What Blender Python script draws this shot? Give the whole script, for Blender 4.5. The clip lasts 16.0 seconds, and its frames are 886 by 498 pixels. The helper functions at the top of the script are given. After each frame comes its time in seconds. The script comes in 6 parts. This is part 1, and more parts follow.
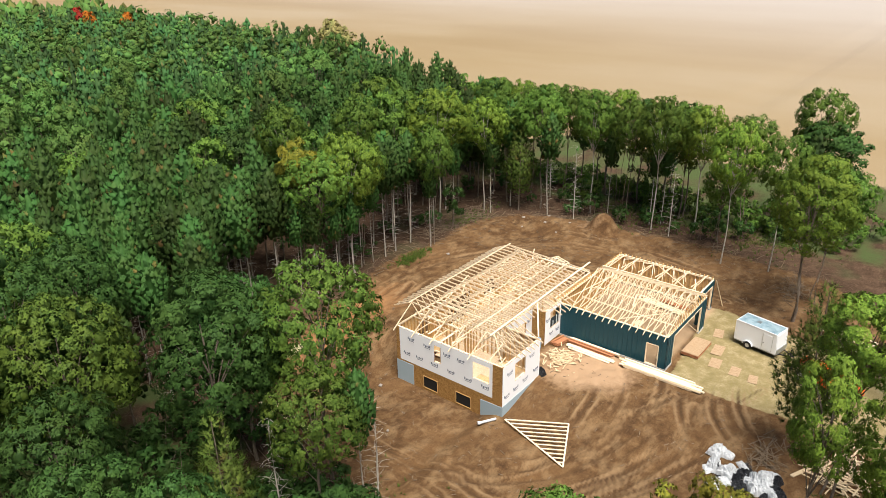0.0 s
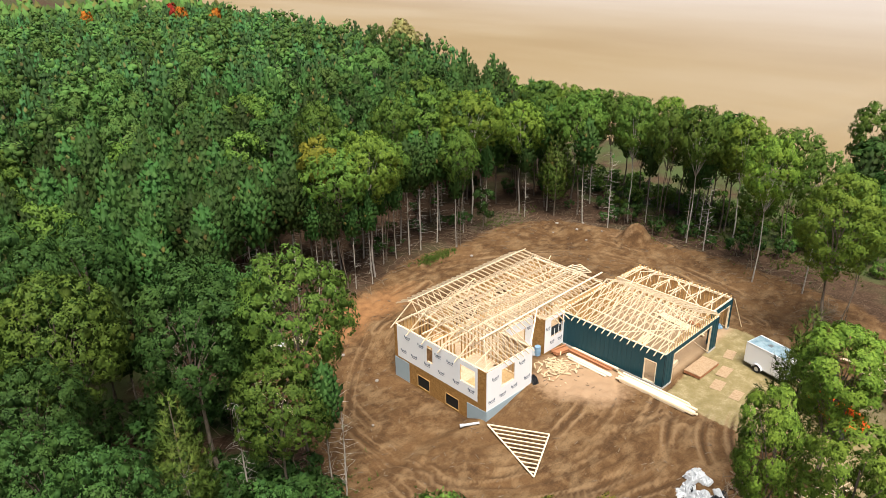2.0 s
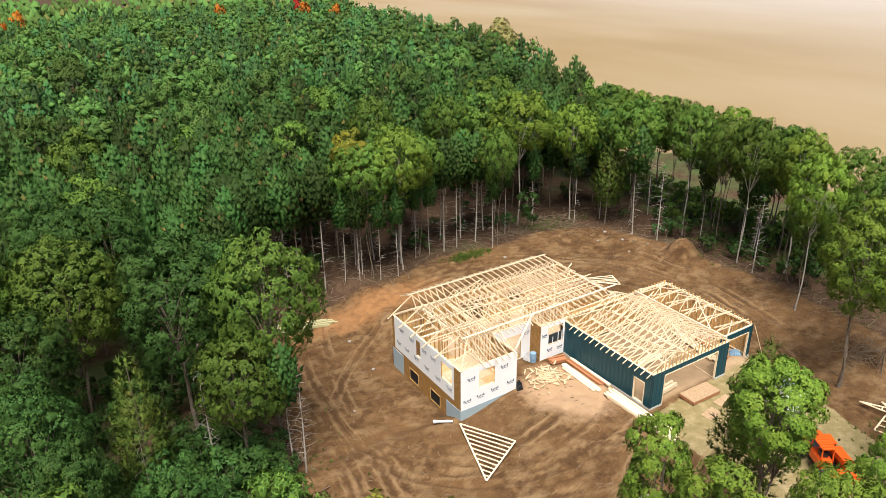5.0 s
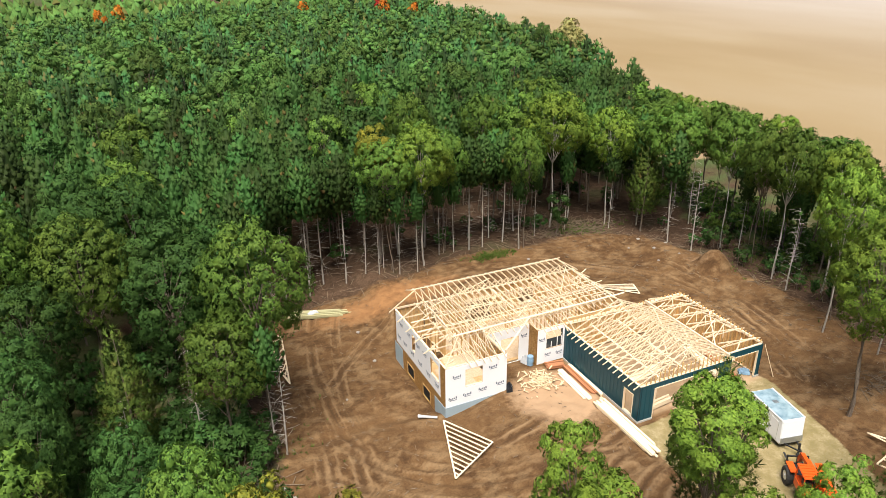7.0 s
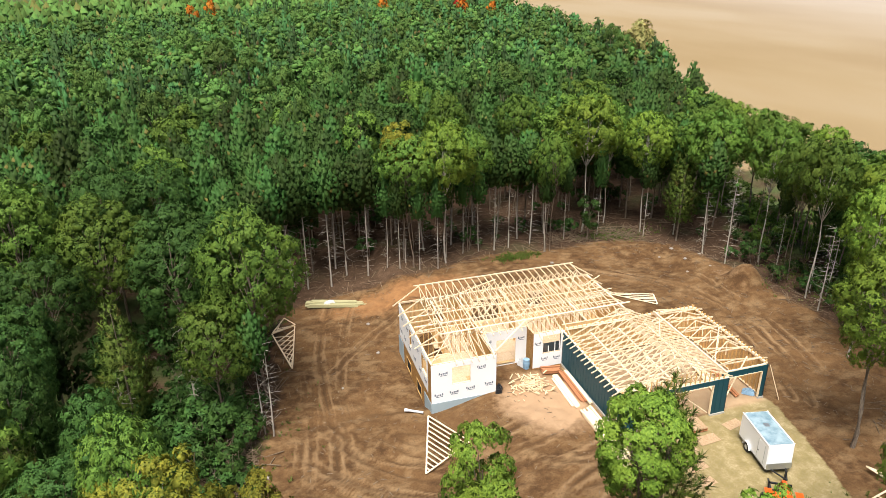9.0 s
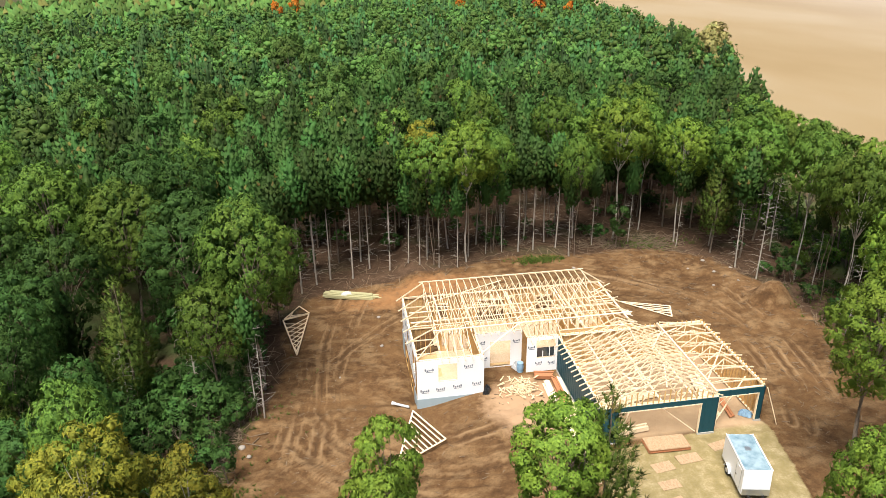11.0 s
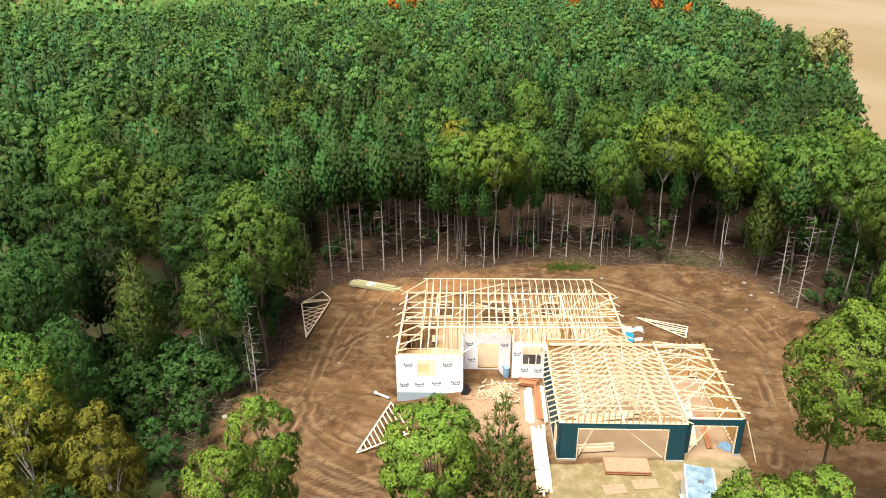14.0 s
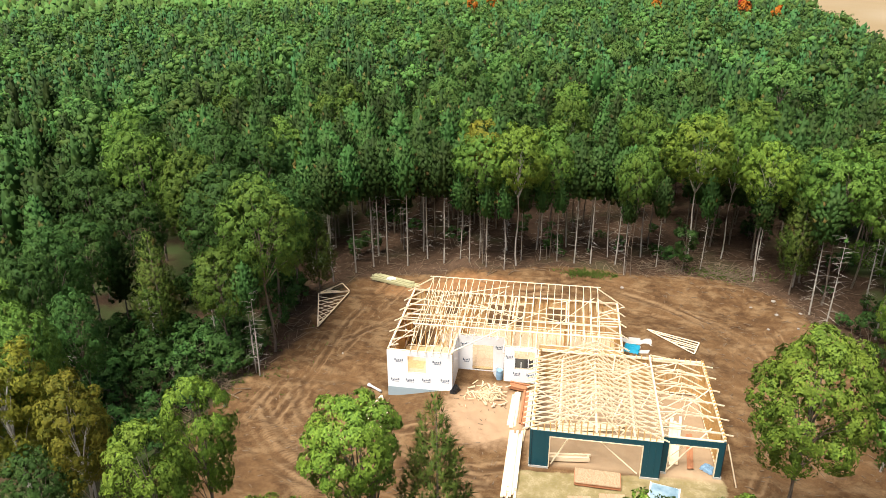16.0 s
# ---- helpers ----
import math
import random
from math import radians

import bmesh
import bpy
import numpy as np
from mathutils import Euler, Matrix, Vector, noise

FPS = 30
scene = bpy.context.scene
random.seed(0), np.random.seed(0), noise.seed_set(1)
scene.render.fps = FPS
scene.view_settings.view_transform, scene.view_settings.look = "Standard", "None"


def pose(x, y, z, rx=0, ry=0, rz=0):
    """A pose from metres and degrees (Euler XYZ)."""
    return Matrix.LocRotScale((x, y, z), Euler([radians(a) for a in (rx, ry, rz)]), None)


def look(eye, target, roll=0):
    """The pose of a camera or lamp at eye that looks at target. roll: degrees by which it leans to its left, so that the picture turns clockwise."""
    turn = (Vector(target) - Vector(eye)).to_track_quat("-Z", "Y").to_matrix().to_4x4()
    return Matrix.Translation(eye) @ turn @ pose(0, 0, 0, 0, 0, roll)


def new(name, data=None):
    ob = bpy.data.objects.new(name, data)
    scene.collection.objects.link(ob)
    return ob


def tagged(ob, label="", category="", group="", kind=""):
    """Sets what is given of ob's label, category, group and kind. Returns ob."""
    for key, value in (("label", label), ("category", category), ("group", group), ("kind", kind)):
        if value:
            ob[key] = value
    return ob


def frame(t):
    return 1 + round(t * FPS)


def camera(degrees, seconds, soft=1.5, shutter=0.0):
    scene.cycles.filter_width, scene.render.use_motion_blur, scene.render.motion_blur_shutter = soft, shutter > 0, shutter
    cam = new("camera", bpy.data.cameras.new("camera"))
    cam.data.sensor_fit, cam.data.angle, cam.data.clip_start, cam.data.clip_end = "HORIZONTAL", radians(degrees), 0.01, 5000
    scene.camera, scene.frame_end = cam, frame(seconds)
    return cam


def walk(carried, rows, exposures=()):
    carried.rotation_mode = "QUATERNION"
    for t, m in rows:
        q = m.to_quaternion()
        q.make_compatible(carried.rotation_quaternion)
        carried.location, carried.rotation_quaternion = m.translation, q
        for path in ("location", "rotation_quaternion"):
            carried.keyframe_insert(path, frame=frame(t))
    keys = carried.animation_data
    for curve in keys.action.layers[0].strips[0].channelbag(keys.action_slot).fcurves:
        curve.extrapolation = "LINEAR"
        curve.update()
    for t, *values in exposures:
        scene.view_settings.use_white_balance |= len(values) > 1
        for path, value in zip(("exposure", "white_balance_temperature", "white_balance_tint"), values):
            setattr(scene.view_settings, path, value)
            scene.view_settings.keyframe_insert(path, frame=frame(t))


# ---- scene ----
# camera: a slow orbit round the building site, about 33 m above it
cam = camera(64.0, 16.0, soft=0.7)
ROWS = [
    (0.0, -37.548, -24.842, 33.087, -51.026, -23.929, -1.087),
    (1.0, -35.322, -27.700, 33.271, -47.123, -23.912, -1.041),
    (2.0, -32.924, -30.404, 33.357, -43.318, -23.884, -1.001),
    (3.0, -30.361, -32.944, 33.373, -39.547, -23.851, -0.966),
    (4.0, -27.642, -35.311, 33.347, -35.770, -23.817, -0.935),
    (5.0, -24.778, -37.495, 33.300, -31.967, -23.787, -0.907),
    (6.0, -21.775, -39.489, 33.251, -28.134, -23.763, -0.881),
    (7.0, -18.645, -41.286, 33.215, -24.276, -23.748, -0.856),
    (8.0, -15.397, -42.877, 33.201, -20.408, -23.743, -0.831),
    (9.0, -12.042, -44.256, 33.216, -16.547, -23.749, -0.806),
    (10.0, -8.595, -45.416, 33.263, -12.710, -23.767, -0.779),
    (11.0, -5.069, -46.349, 33.341, -8.909, -23.795, -0.751),
    (12.0, -1.483, -47.049, 33.443, -5.147, -23.831, -0.718),
    (13.0, 2.144, -47.507, 33.562, -1.414, -23.872, -0.682),
    (14.0, 5.788, -47.718, 33.683, 2.316, -23.916, -0.641),
    (15.0, 9.424, -47.672, 33.790, 6.090, -23.957, -0.594),
    (16.0, 13.022, -47.361, 33.862, 9.981, -23.991, -0.541),
]
walk(cam, [(t, pose(x, y, z, 90 + pitch, 0, yaw) @ pose(0, 0, 0, 0, 0, roll)) for t, x, y, z, yaw, pitch, roll in ROWS],
     exposures=[(0.0, 0.60), (8.0, 0.71), (16.0, 0.86)])

# ---- daylight: bright, hazy, thin cloud ----
world = bpy.data.worlds.new("sky")
scene.world = world
world.use_nodes = True
wt = world.node_tree
sky = wt.nodes.new("ShaderNodeTexSky")
sky.sky_type, sky.sun_disc = "NISHITA", False
sky.sun_elevation, sky.sun_rotation = radians(66), radians(212)
sky.air_density, sky.dust_density = 1.0, 3.0
wt.links.new(sky.outputs[0], wt.nodes["Background"].inputs[0])
wt.nodes["Background"].inputs[1].default_value = 0.06
sun = new("sun", bpy.data.lights.new("sun", "SUN"))
sun.data.energy, sun.data.angle, sun.data.color = 5.0, radians(36), (1.0, 0.95, 0.87)
sun.matrix_world = look((-21, -34, 90), (0, 0, 0))

# ---- small node toolkit ----
def material(name, rough=0.8, metal=0.0, spec=0.3):
    m = bpy.data.materials.new(name)
    m.use_nodes = True
    b = m.node_tree.nodes["Principled BSDF"]
    b.inputs["Roughness"].default_value = rough
    b.inputs["Metallic"].default_value = metal
    b.inputs["Specular IOR Level"].default_value = spec
    return m, m.node_tree, b


def node(nt, kind, **inputs):
    n = nt.nodes.new(kind)
    for k, v in inputs.items():
        n.inputs[k.replace("_", " ")].default_value = v
    return n


def coords(nt, generated="Object"):
    return nt.nodes.new("ShaderNodeTexCoord").outputs[generated]


def noise_tex(nt, vec, scale, detail=4.0, rough=0.55, stretch=None):
    if stretch:
        mp = nt.nodes.new("ShaderNodeMapping")
        mp.inputs["Scale"].default_value = stretch
        nt.links.new(vec, mp.inputs["Vector"])
        vec = mp.outputs[0]
    n = node(nt, "ShaderNodeTexNoise", Scale=scale, Detail=detail, Roughness=rough)
    nt.links.new(vec, n.inputs["Vector"])
    return n.outputs[0]


def ramp(nt, fac, stops):
    r = nt.nodes.new("ShaderNodeValToRGB")
    e = r.color_ramp.elements
    while len(e) < len(stops):
        e.new(0.5)
    for el, (p, c) in zip(e, stops):
        el.position = p
        el.color = (*c, 1) if len(c) == 3 else c
    nt.links.new(fac, r.inputs[0])
    return r.outputs[0]


def mix(nt, fac, a, b, blend="MIX"):
    m = nt.nodes.new("ShaderNodeMix")
    m.data_type, m.blend_type = "RGBA", blend
    for sock, v in ((m.inputs[0], fac), (m.inputs[6], a), (m.inputs[7], b)):
        if isinstance(v, (int, float)):
            sock.default_value = v
        elif isinstance(v, tuple):
            sock.default_value = (*v, 1) if len(v) == 3 else v
        else:
            nt.links.new(v, sock)
    return m.outputs[2]


def maths(nt, op, a, b=0.0):
    m = nt.nodes.new("ShaderNodeMath")
    m.operation = op
    for sock, v in zip(m.inputs, (a, b)):
        if isinstance(v, (int, float)):
            sock.default_value = v
        else:
            nt.links.new(v, sock)
    return m.outputs[0]


def bump(nt, bsdf, height, strength=0.3, distance=0.05):
    b = node(nt, "ShaderNodeBump", Strength=strength, Distance=distance)
    nt.links.new(height, b.inputs["Height"])
    nt.links.new(b.outputs[0], bsdf.inputs["Normal"])


def attr(nt, name):
    a = nt.nodes.new("ShaderNodeAttribute")
    a.attribute_name = name
    return a.outputs["Fac"]


def obj_random(nt):
    return nt.nodes.new("ShaderNodeObjectInfo").outputs["Random"]


def island_random(nt):
    return nt.nodes.new("ShaderNodeNewGeometry").outputs["Random Per Island"]


# ---- materials ----
def wood_mat(name, light, dark, scale=1.0, grain=(12, 1.5, 12), rand="object"):
    m, nt, b = material(name, 0.75)
    v = coords(nt)
    g = noise_tex(nt, v, 3 * scale, 5, 0.6, grain)
    c = ramp(nt, g, [(0.3, dark), (0.7, light)])
    r = obj_random(nt) if rand == "object" else island_random(nt)
    c = mix(nt, maths(nt, "MULTIPLY", r, 0.35), c, tuple(x * 0.78 for x in dark))
    nt.links.new(c, b.inputs["Base Color"])
    bump(nt, b, g, 0.15, 0.01)
    return m


LUMBER = wood_mat("fresh_lumber", (0.90, 0.77, 0.57), (0.77, 0.60, 0.39))
LUMBER_PILE = wood_mat("stacked_lumber", (0.74, 0.60, 0.40), (0.56, 0.42, 0.25), rand="island")
STUD = wood_mat("wall_stud", (0.70, 0.46, 0.20), (0.52, 0.31, 0.11))
TREATED = wood_mat("treated_lumber", (0.46, 0.43, 0.25), (0.34, 0.32, 0.17), rand="island")
RED_WOOD = wood_mat("red_primed_board", (0.42, 0.19, 0.09), (0.32, 0.13, 0.06))


def osb_mat(name, a, b_):
    m, nt, b = material(name, 0.8)
    v = coords(nt)
    mp = nt.nodes.new("ShaderNodeMapping")
    mp.inputs["Scale"].default_value = (16, 9, 12)
    nt.links.new(v, mp.inputs["Vector"])
    vo = node(nt, "ShaderNodeTexVoronoi", Scale=1.0)
    nt.links.new(mp.outputs[0], vo.inputs["Vector"])
    bw = nt.nodes.new("ShaderNodeRGBToBW")
    nt.links.new(vo.outputs["Color"], bw.inputs[0])
    big = noise_tex(nt, v, 0.8, 3)
    c = ramp(nt, bw.outputs[0], [(0.2, b_), (0.75, a)])
    c = mix(nt, maths(nt, "MULTIPLY", big, 0.4), c, tuple(x * 0.7 for x in b_))
    nt.links.new(c, b.inputs["Base Color"])
    bump(nt, b, bw.outputs[0], 0.15, 0.005)
    return m


OSB = osb_mat("osb_sheathing", (0.42, 0.24, 0.08), (0.26, 0.13, 0.035))
OSB_LIGHT = osb_mat("osb_light", (0.64, 0.45, 0.23), (0.50, 0.33, 0.155))
DECKING = osb_mat("subfloor_panel", (0.68, 0.53, 0.37), (0.56, 0.42, 0.275))


SHEET_TAN = osb_mat("weathered_panel", (0.42, 0.30, 0.185), (0.32, 0.215, 0.125))


def plain_mat(name, col, rough=0.6, metal=0.0, vary=0.12, scale=1.5, spec=0.4, grit=30.0):
    m, nt, b = material(name, rough, metal, spec)
    v = coords(nt)
    big = noise_tex(nt, v, scale, 4)
    fine = noise_tex(nt, v, grit, 3)
    c = mix(nt, maths(nt, "MULTIPLY", big, vary * 2), col, tuple(x * 0.55 for x in col))
    c = mix(nt, maths(nt, "MULTIPLY", fine, vary), c, tuple(x * 0.6 for x in col))
    nt.links.new(c, b.inputs["Base Color"])
    bump(nt, b, fine, 0.08, 0.01)
    return m


WRAP = plain_mat("house_wrap", (0.90, 0.915, 0.93), 0.45, vary=0.06, scale=0.9)
INK = plain_mat("wrap_print", (0.12, 0.15, 0.21), 0.6)
INSULATION = plain_mat("grey_blue_foundation_board", (0.36, 0.45, 0.50), 0.75, vary=0.15)
CONCRETE = plain_mat("concrete", (0.46, 0.44, 0.40), 0.9, vary=0.2)
TEAL = plain_mat("teal_siding", (0.005, 0.062, 0.085), 0.5, vary=0.22, scale=0.7)
TEAL_TRIM = plain_mat("dark_teal_trim", (0.003, 0.022, 0.034), 0.5, vary=0.15)
DARK = plain_mat("opening_shade", (0.012, 0.011, 0.010), 0.9)
WHITE_PAINT = plain_mat("white_trailer_paint", (0.80, 0.82, 0.84), 0.28, vary=0.06, scale=0.6, spec=0.5)
SILVER = plain_mat("bare_aluminium", (0.55, 0.58, 0.60), 0.35, 0.8, vary=0.2)
BLACK = plain_mat("black_steel", (0.02, 0.02, 0.022), 0.45)
RUBBER = plain_mat("tyre_rubber", (0.028, 0.027, 0.026), 0.85)
RIM = plain_mat("pale_wheel_rim", (0.62, 0.62, 0.60), 0.4, 0.3)
ORANGE = plain_mat("orange_machine_paint", (0.72, 0.10, 0.012), 0.4, vary=0.15)
ROOM_SHADE = plain_mat("room_shade", (0.05, 0.06, 0.065), 0.08, spec=0.6)
PLASTIC_WHITE = plain_mat("white_plastic_sheet", (0.62, 0.64, 0.66), 0.45, vary=0.3, scale=2.5)
PLASTIC_BLACK = plain_mat("black_plastic_sheet", (0.02, 0.021, 0.024), 0.35, vary=0.2)
TARP_BLUE = plain_mat("blue_tarp", (0.015, 0.28, 0.42), 0.5, vary=0.2)
TUB_BLUE = plain_mat("blue_grey_barrel_plastic", (0.22, 0.36, 0.50), 0.45)
STONE = plain_mat("pale_stone", (0.32, 0.28, 0.24), 0.9, vary=0.3)


def metal_roof_mat():
    m, nt, b = material("trailer_roof_sheet", 0.28, 0.35, 0.5)
    v = coords(nt)
    n = noise_tex(nt, v, 1.3, 4)
    nt.links.new(ramp(nt, n, [(0.35, (0.19, 0.31, 0.38)), (0.6, (0.42, 0.55, 0.61))]), b.inputs["Base Color"])
    bump(nt, b, n, 0.25, 0.06)
    return m


ROOF_SHEET = metal_roof_mat()


def bark_mat(name, light, dark):
    m, nt, b = material(name, 0.95, spec=0.1)
    v = coords(nt)
    g = noise_tex(nt, v, 4, 6, 0.65, (3, 3, 0.5))
    nt.links.new(ramp(nt, g, [(0.32, dark), (0.68, light)]), b.inputs["Base Color"])
    bump(nt, b, g, 0.5, 0.05)
    return m


BARK = bark_mat("grey_brown_bark", (0.26, 0.21, 0.16), (0.09, 0.07, 0.055))
BARK_PALE = bark_mat("pale_grey_bark", (0.50, 0.46, 0.40), (0.24, 0.21, 0.175))
TWIG = bark_mat("dry_twig", (0.23, 0.175, 0.12), (0.10, 0.07, 0.048))


def leaf_mat(name, a, b_, tint, translucency=0.18, spread=0.5, flecks=1.0):
    """Leaves: colour varies leaf by leaf, patch by patch and tree by tree."""
    m, nt, b = material(name, 0.6, spec=0.08)
    r = island_random(nt)
    r = maths(nt, "ADD", maths(nt, "MULTIPLY", r, flecks), 0.5 - 0.5 * flecks)
    c = ramp(nt, r, [(0.0, b_), (1.0, a)])
    patch = noise_tex(nt, coords(nt), 0.45, 2)
    c = mix(nt, ramp(nt, patch, [(0.45, (0, 0, 0)), (0.75, (0.55, 0.55, 0.55))]), c, tint)
    c = mix(nt, attr(nt, "dead"), c, (0.150, 0.085, 0.030))
    o = maths(nt, "FRACT", maths(nt, "ADD", obj_random(nt), attr(nt, "tree_tone")))
    hsv = node(nt, "ShaderNodeHueSaturation")
    nt.links.new(maths(nt, "ADD", maths(nt, "MULTIPLY", o, 0.026 * spread), 0.5 - 0.013 * spread), hsv.inputs["Hue"])
    nt.links.new(maths(nt, "ADD", maths(nt, "MULTIPLY", o, 0.64 * spread), 1.0 - 0.32 * spread), hsv.inputs["Value"])
    nt.links.new(c, hsv.inputs["Color"])
    nt.links.new(hsv.outputs[0], b.inputs["Base Color"])
    tr = nt.nodes.new("ShaderNodeBsdfTranslucent")
    nt.links.new(hsv.outputs[0], tr.inputs["Color"])
    mx = nt.nodes.new("ShaderNodeMixShader")
    mx.inputs[0].default_value = translucency
    nt.links.new(b.outputs[0], mx.inputs[1])
    nt.links.new(tr.outputs[0], mx.inputs[2])
    nt.links.new(mx.outputs[0], nt.nodes["Material Output"].inputs["Surface"])
    return m


LEAF = leaf_mat("oak_leaves", (0.124, 0.208, 0.034), (0.050, 0.102, 0.020), (0.142, 0.196, 0.030), spread=0.8)
LEAF_NEAR = leaf_mat("young_oak_leaves", (0.196, 0.302, 0.040), (0.086, 0.156, 0.026), (0.200, 0.256, 0.032), 0.16, 0.6)
LEAF_DARK = leaf_mat("maple_leaves", (0.058, 0.122, 0.028), (0.028, 0.066, 0.017), (0.068, 0.116, 0.022), spread=0.8)
# woods further back: distance haze is mixed into these lighter, bluer greens
LEAF_HAZE = leaf_mat("hazed_mixed_leaves", (0.104, 0.196, 0.044), (0.058, 0.122, 0.030), (0.135, 0.185, 0.040), spread=1.25, flecks=0.6)
NEEDLE_HAZE = leaf_mat("hazed_pine_needles", (0.047, 0.110, 0.032), (0.029, 0.075, 0.023), (0.070, 0.108, 0.029), 0.04, 1.6, 0.5)
LEAF_PALE = leaf_mat("pale_turning_leaves", (0.34, 0.30, 0.12), (0.20, 0.22, 0.07), (0.40, 0.28, 0.10), spread=0.2)
LEAF_YELLOW = leaf_mat("turning_leaves", (0.250, 0.240, 0.030), (0.105, 0.130, 0.022), (0.270, 0.225, 0.028), spread=0.8)
LEAF_ORANGE = leaf_mat("orange_autumn_leaves", (0.52, 0.17, 0.02), (0.34, 0.09, 0.015), (0.45, 0.22, 0.03), spread=0.2)
LEAF_RED = leaf_mat("red_autumn_leaves", (0.38, 0.03, 0.02), (0.22, 0.015, 0.015), (0.30, 0.05, 0.03), spread=0.2)
NEEDLE = leaf_mat("pine_needles", (0.043, 0.090, 0.020), (0.024, 0.056, 0.014), (0.060, 0.086, 0.019), 0.04, 1.65, 0.5)
NEEDLE_LIGHT = leaf_mat("fresh_pine_needles", (0.105, 0.154, 0.027), (0.049, 0.090, 0.017), (0.135, 0.135, 0.026), 0.1)
GRASS_MAT = leaf_mat("grass_blades", (0.11, 0.17, 0.03), (0.06, 0.10, 0.02), (0.20, 0.19, 0.06), 0.2)


# ---- mesh helpers ----
def array_mesh(name, verts, faces, mat, smooth=False):
    """A mesh from arrays: verts (n, 3), faces (m, k)."""
    me = bpy.data.meshes.new(name)
    verts, faces = np.asarray(verts, dtype=np.float32), np.asarray(faces, dtype=np.int32)
    k = faces.shape[1]
    me.vertices.add(len(verts))
    me.vertices.foreach_set("co", verts.ravel())
    me.loops.add(faces.size)
    me.loops.foreach_set("vertex_index", faces.ravel())
    me.polygons.add(len(faces))
    me.polygons.foreach_set("loop_start", np.arange(0, faces.size, k, dtype=np.int32))
    me.polygons.foreach_set("use_smooth", np.full(len(faces), smooth))
    me.update(calc_edges=True)
    me.materials.append(mat)
    return me


BOX_FACES = np.array([(0, 3, 2, 1), (4, 5, 6, 7), (0, 1, 5, 4), (1, 2, 6, 5), (2, 3, 7, 6), (3, 0, 4, 7)])
BOX_CORNERS = np.array([(-1, -1, -1), (1, -1, -1), (1, 1, -1), (-1, 1, -1), (-1, -1, 1), (1, -1, 1), (1, 1, 1), (-1, 1, 1)]) / 2.0


class Solid:
    """Collects boxes and beams into one mesh."""

    def __init__(self):
        self.v, self.f, self.n = [], [], 0

    def add(self, verts, faces):
        self.v.append(np.asarray(verts, dtype=float))
        self.f.append(np.asarray(faces) + self.n)
        self.n += len(verts)
        return self

    def box(self, x0, x1, y0, y1, z0, z1):
        c = BOX_CORNERS * (x1 - x0, y1 - y0, z1 - z0) + ((x0 + x1) / 2, (y0 + y1) / 2, (z0 + z1) / 2)
        return self.add(c, BOX_FACES)

    def beam(self, p, q, w=0.04, h=0.09, up=(0, 0, 1)):
        """A straight piece from p to q; w across, h along up."""
        p, q = np.array(p, float), np.array(q, float)
        d = q - p
        length = np.linalg.norm(d)
        d /= length
        side = np.cross(d, up)
        if np.linalg.norm(side) < 1e-3:
            side = np.cross(d, (1, 0, 0))
        side /= np.linalg.norm(side)
        top = np.cross(side, d)
        c = BOX_CORNERS
        pts = (p + q) / 2 + np.outer(c[:, 0] * length, d) + np.outer(c[:, 1] * w, side) + np.outer(c[:, 2] * h, top)
        return self.add(pts, BOX_FACES)

    def mesh(self, name, mat, smooth=False):
        return array_mesh(name, np.concatenate(self.v), np.concatenate(self.f), mat, smooth)


def part(name, data, parent, label=""):
    """Links a mesh (or a Solid's mesh) as one part under a thing or a part."""
    ob = new(name, data)
    ob.parent = parent
    return tagged(ob, label) if label else ob


def thing(name, label, category, m=None, group="", kind=""):
    ob = new(name)
    if m is not None:
        ob.matrix_basis = m
    return tagged(ob, label, category, group, kind)


def lone(name, data, label, category, m=None, group="", kind=""):
    ob = new(name, data)
    if m is not None:
        ob.matrix_basis = m
    return tagged(ob, label, category, group, kind)


def from_bm(name, bm, mat, smooth=False):
    me = bpy.data.meshes.new(name)
    bm.to_mesh(me)
    bm.free()
    me.materials.append(mat)
    if smooth:
        me.polygons.foreach_set("use_smooth", [True] * len(me.polygons))
    return me


def bevelled_box(name, size, mat, r=0.03, centre=(0, 0, 0), segments=2):
    bm = bmesh.new()
    bmesh.ops.create_cube(bm, size=1)
    bmesh.ops.scale(bm, vec=size, verts=bm.verts)
    bmesh.ops.bevel(bm, geom=bm.edges[:], offset=r, segments=segments, affect="EDGES")
    bmesh.ops.translate(bm, vec=centre, verts=bm.verts)
    return from_bm(name, bm, mat)


def tube(points, radii, sides=6):
    """Verts and quads of a tapered tube along points."""
    pts = np.asarray(points, float)
    v, f = [], []
    for i, p in enumerate(pts):
        d = pts[min(i + 1, len(pts) - 1)] - pts[max(i - 1, 0)]
        d /= np.linalg.norm(d) + 1e-9
        a = np.cross(d, (0.0, 0.0, 1.0))
        if np.linalg.norm(a) < 1e-2:
            a = np.array((1.0, 0, 0))
        a /= np.linalg.norm(a)
        b = np.cross(d, a)
        ang = np.arange(sides) * 2 * np.pi / sides
        v.append(p + radii[i] * (np.outer(np.cos(ang), a) + np.outer(np.sin(ang), b)))
        if i:
            o = (i - 1) * sides
            for k in range(sides):
                k2 = (k + 1) % sides
                f.append((o + k, o + k2, o + sides + k2, o + sides + k))
    return np.concatenate(v), np.array(f)


def smooth_step(a, b, x):
    t = np.clip((x - a) / (b - a), 0, 1)
    return t * t * (3 - 2 * t)


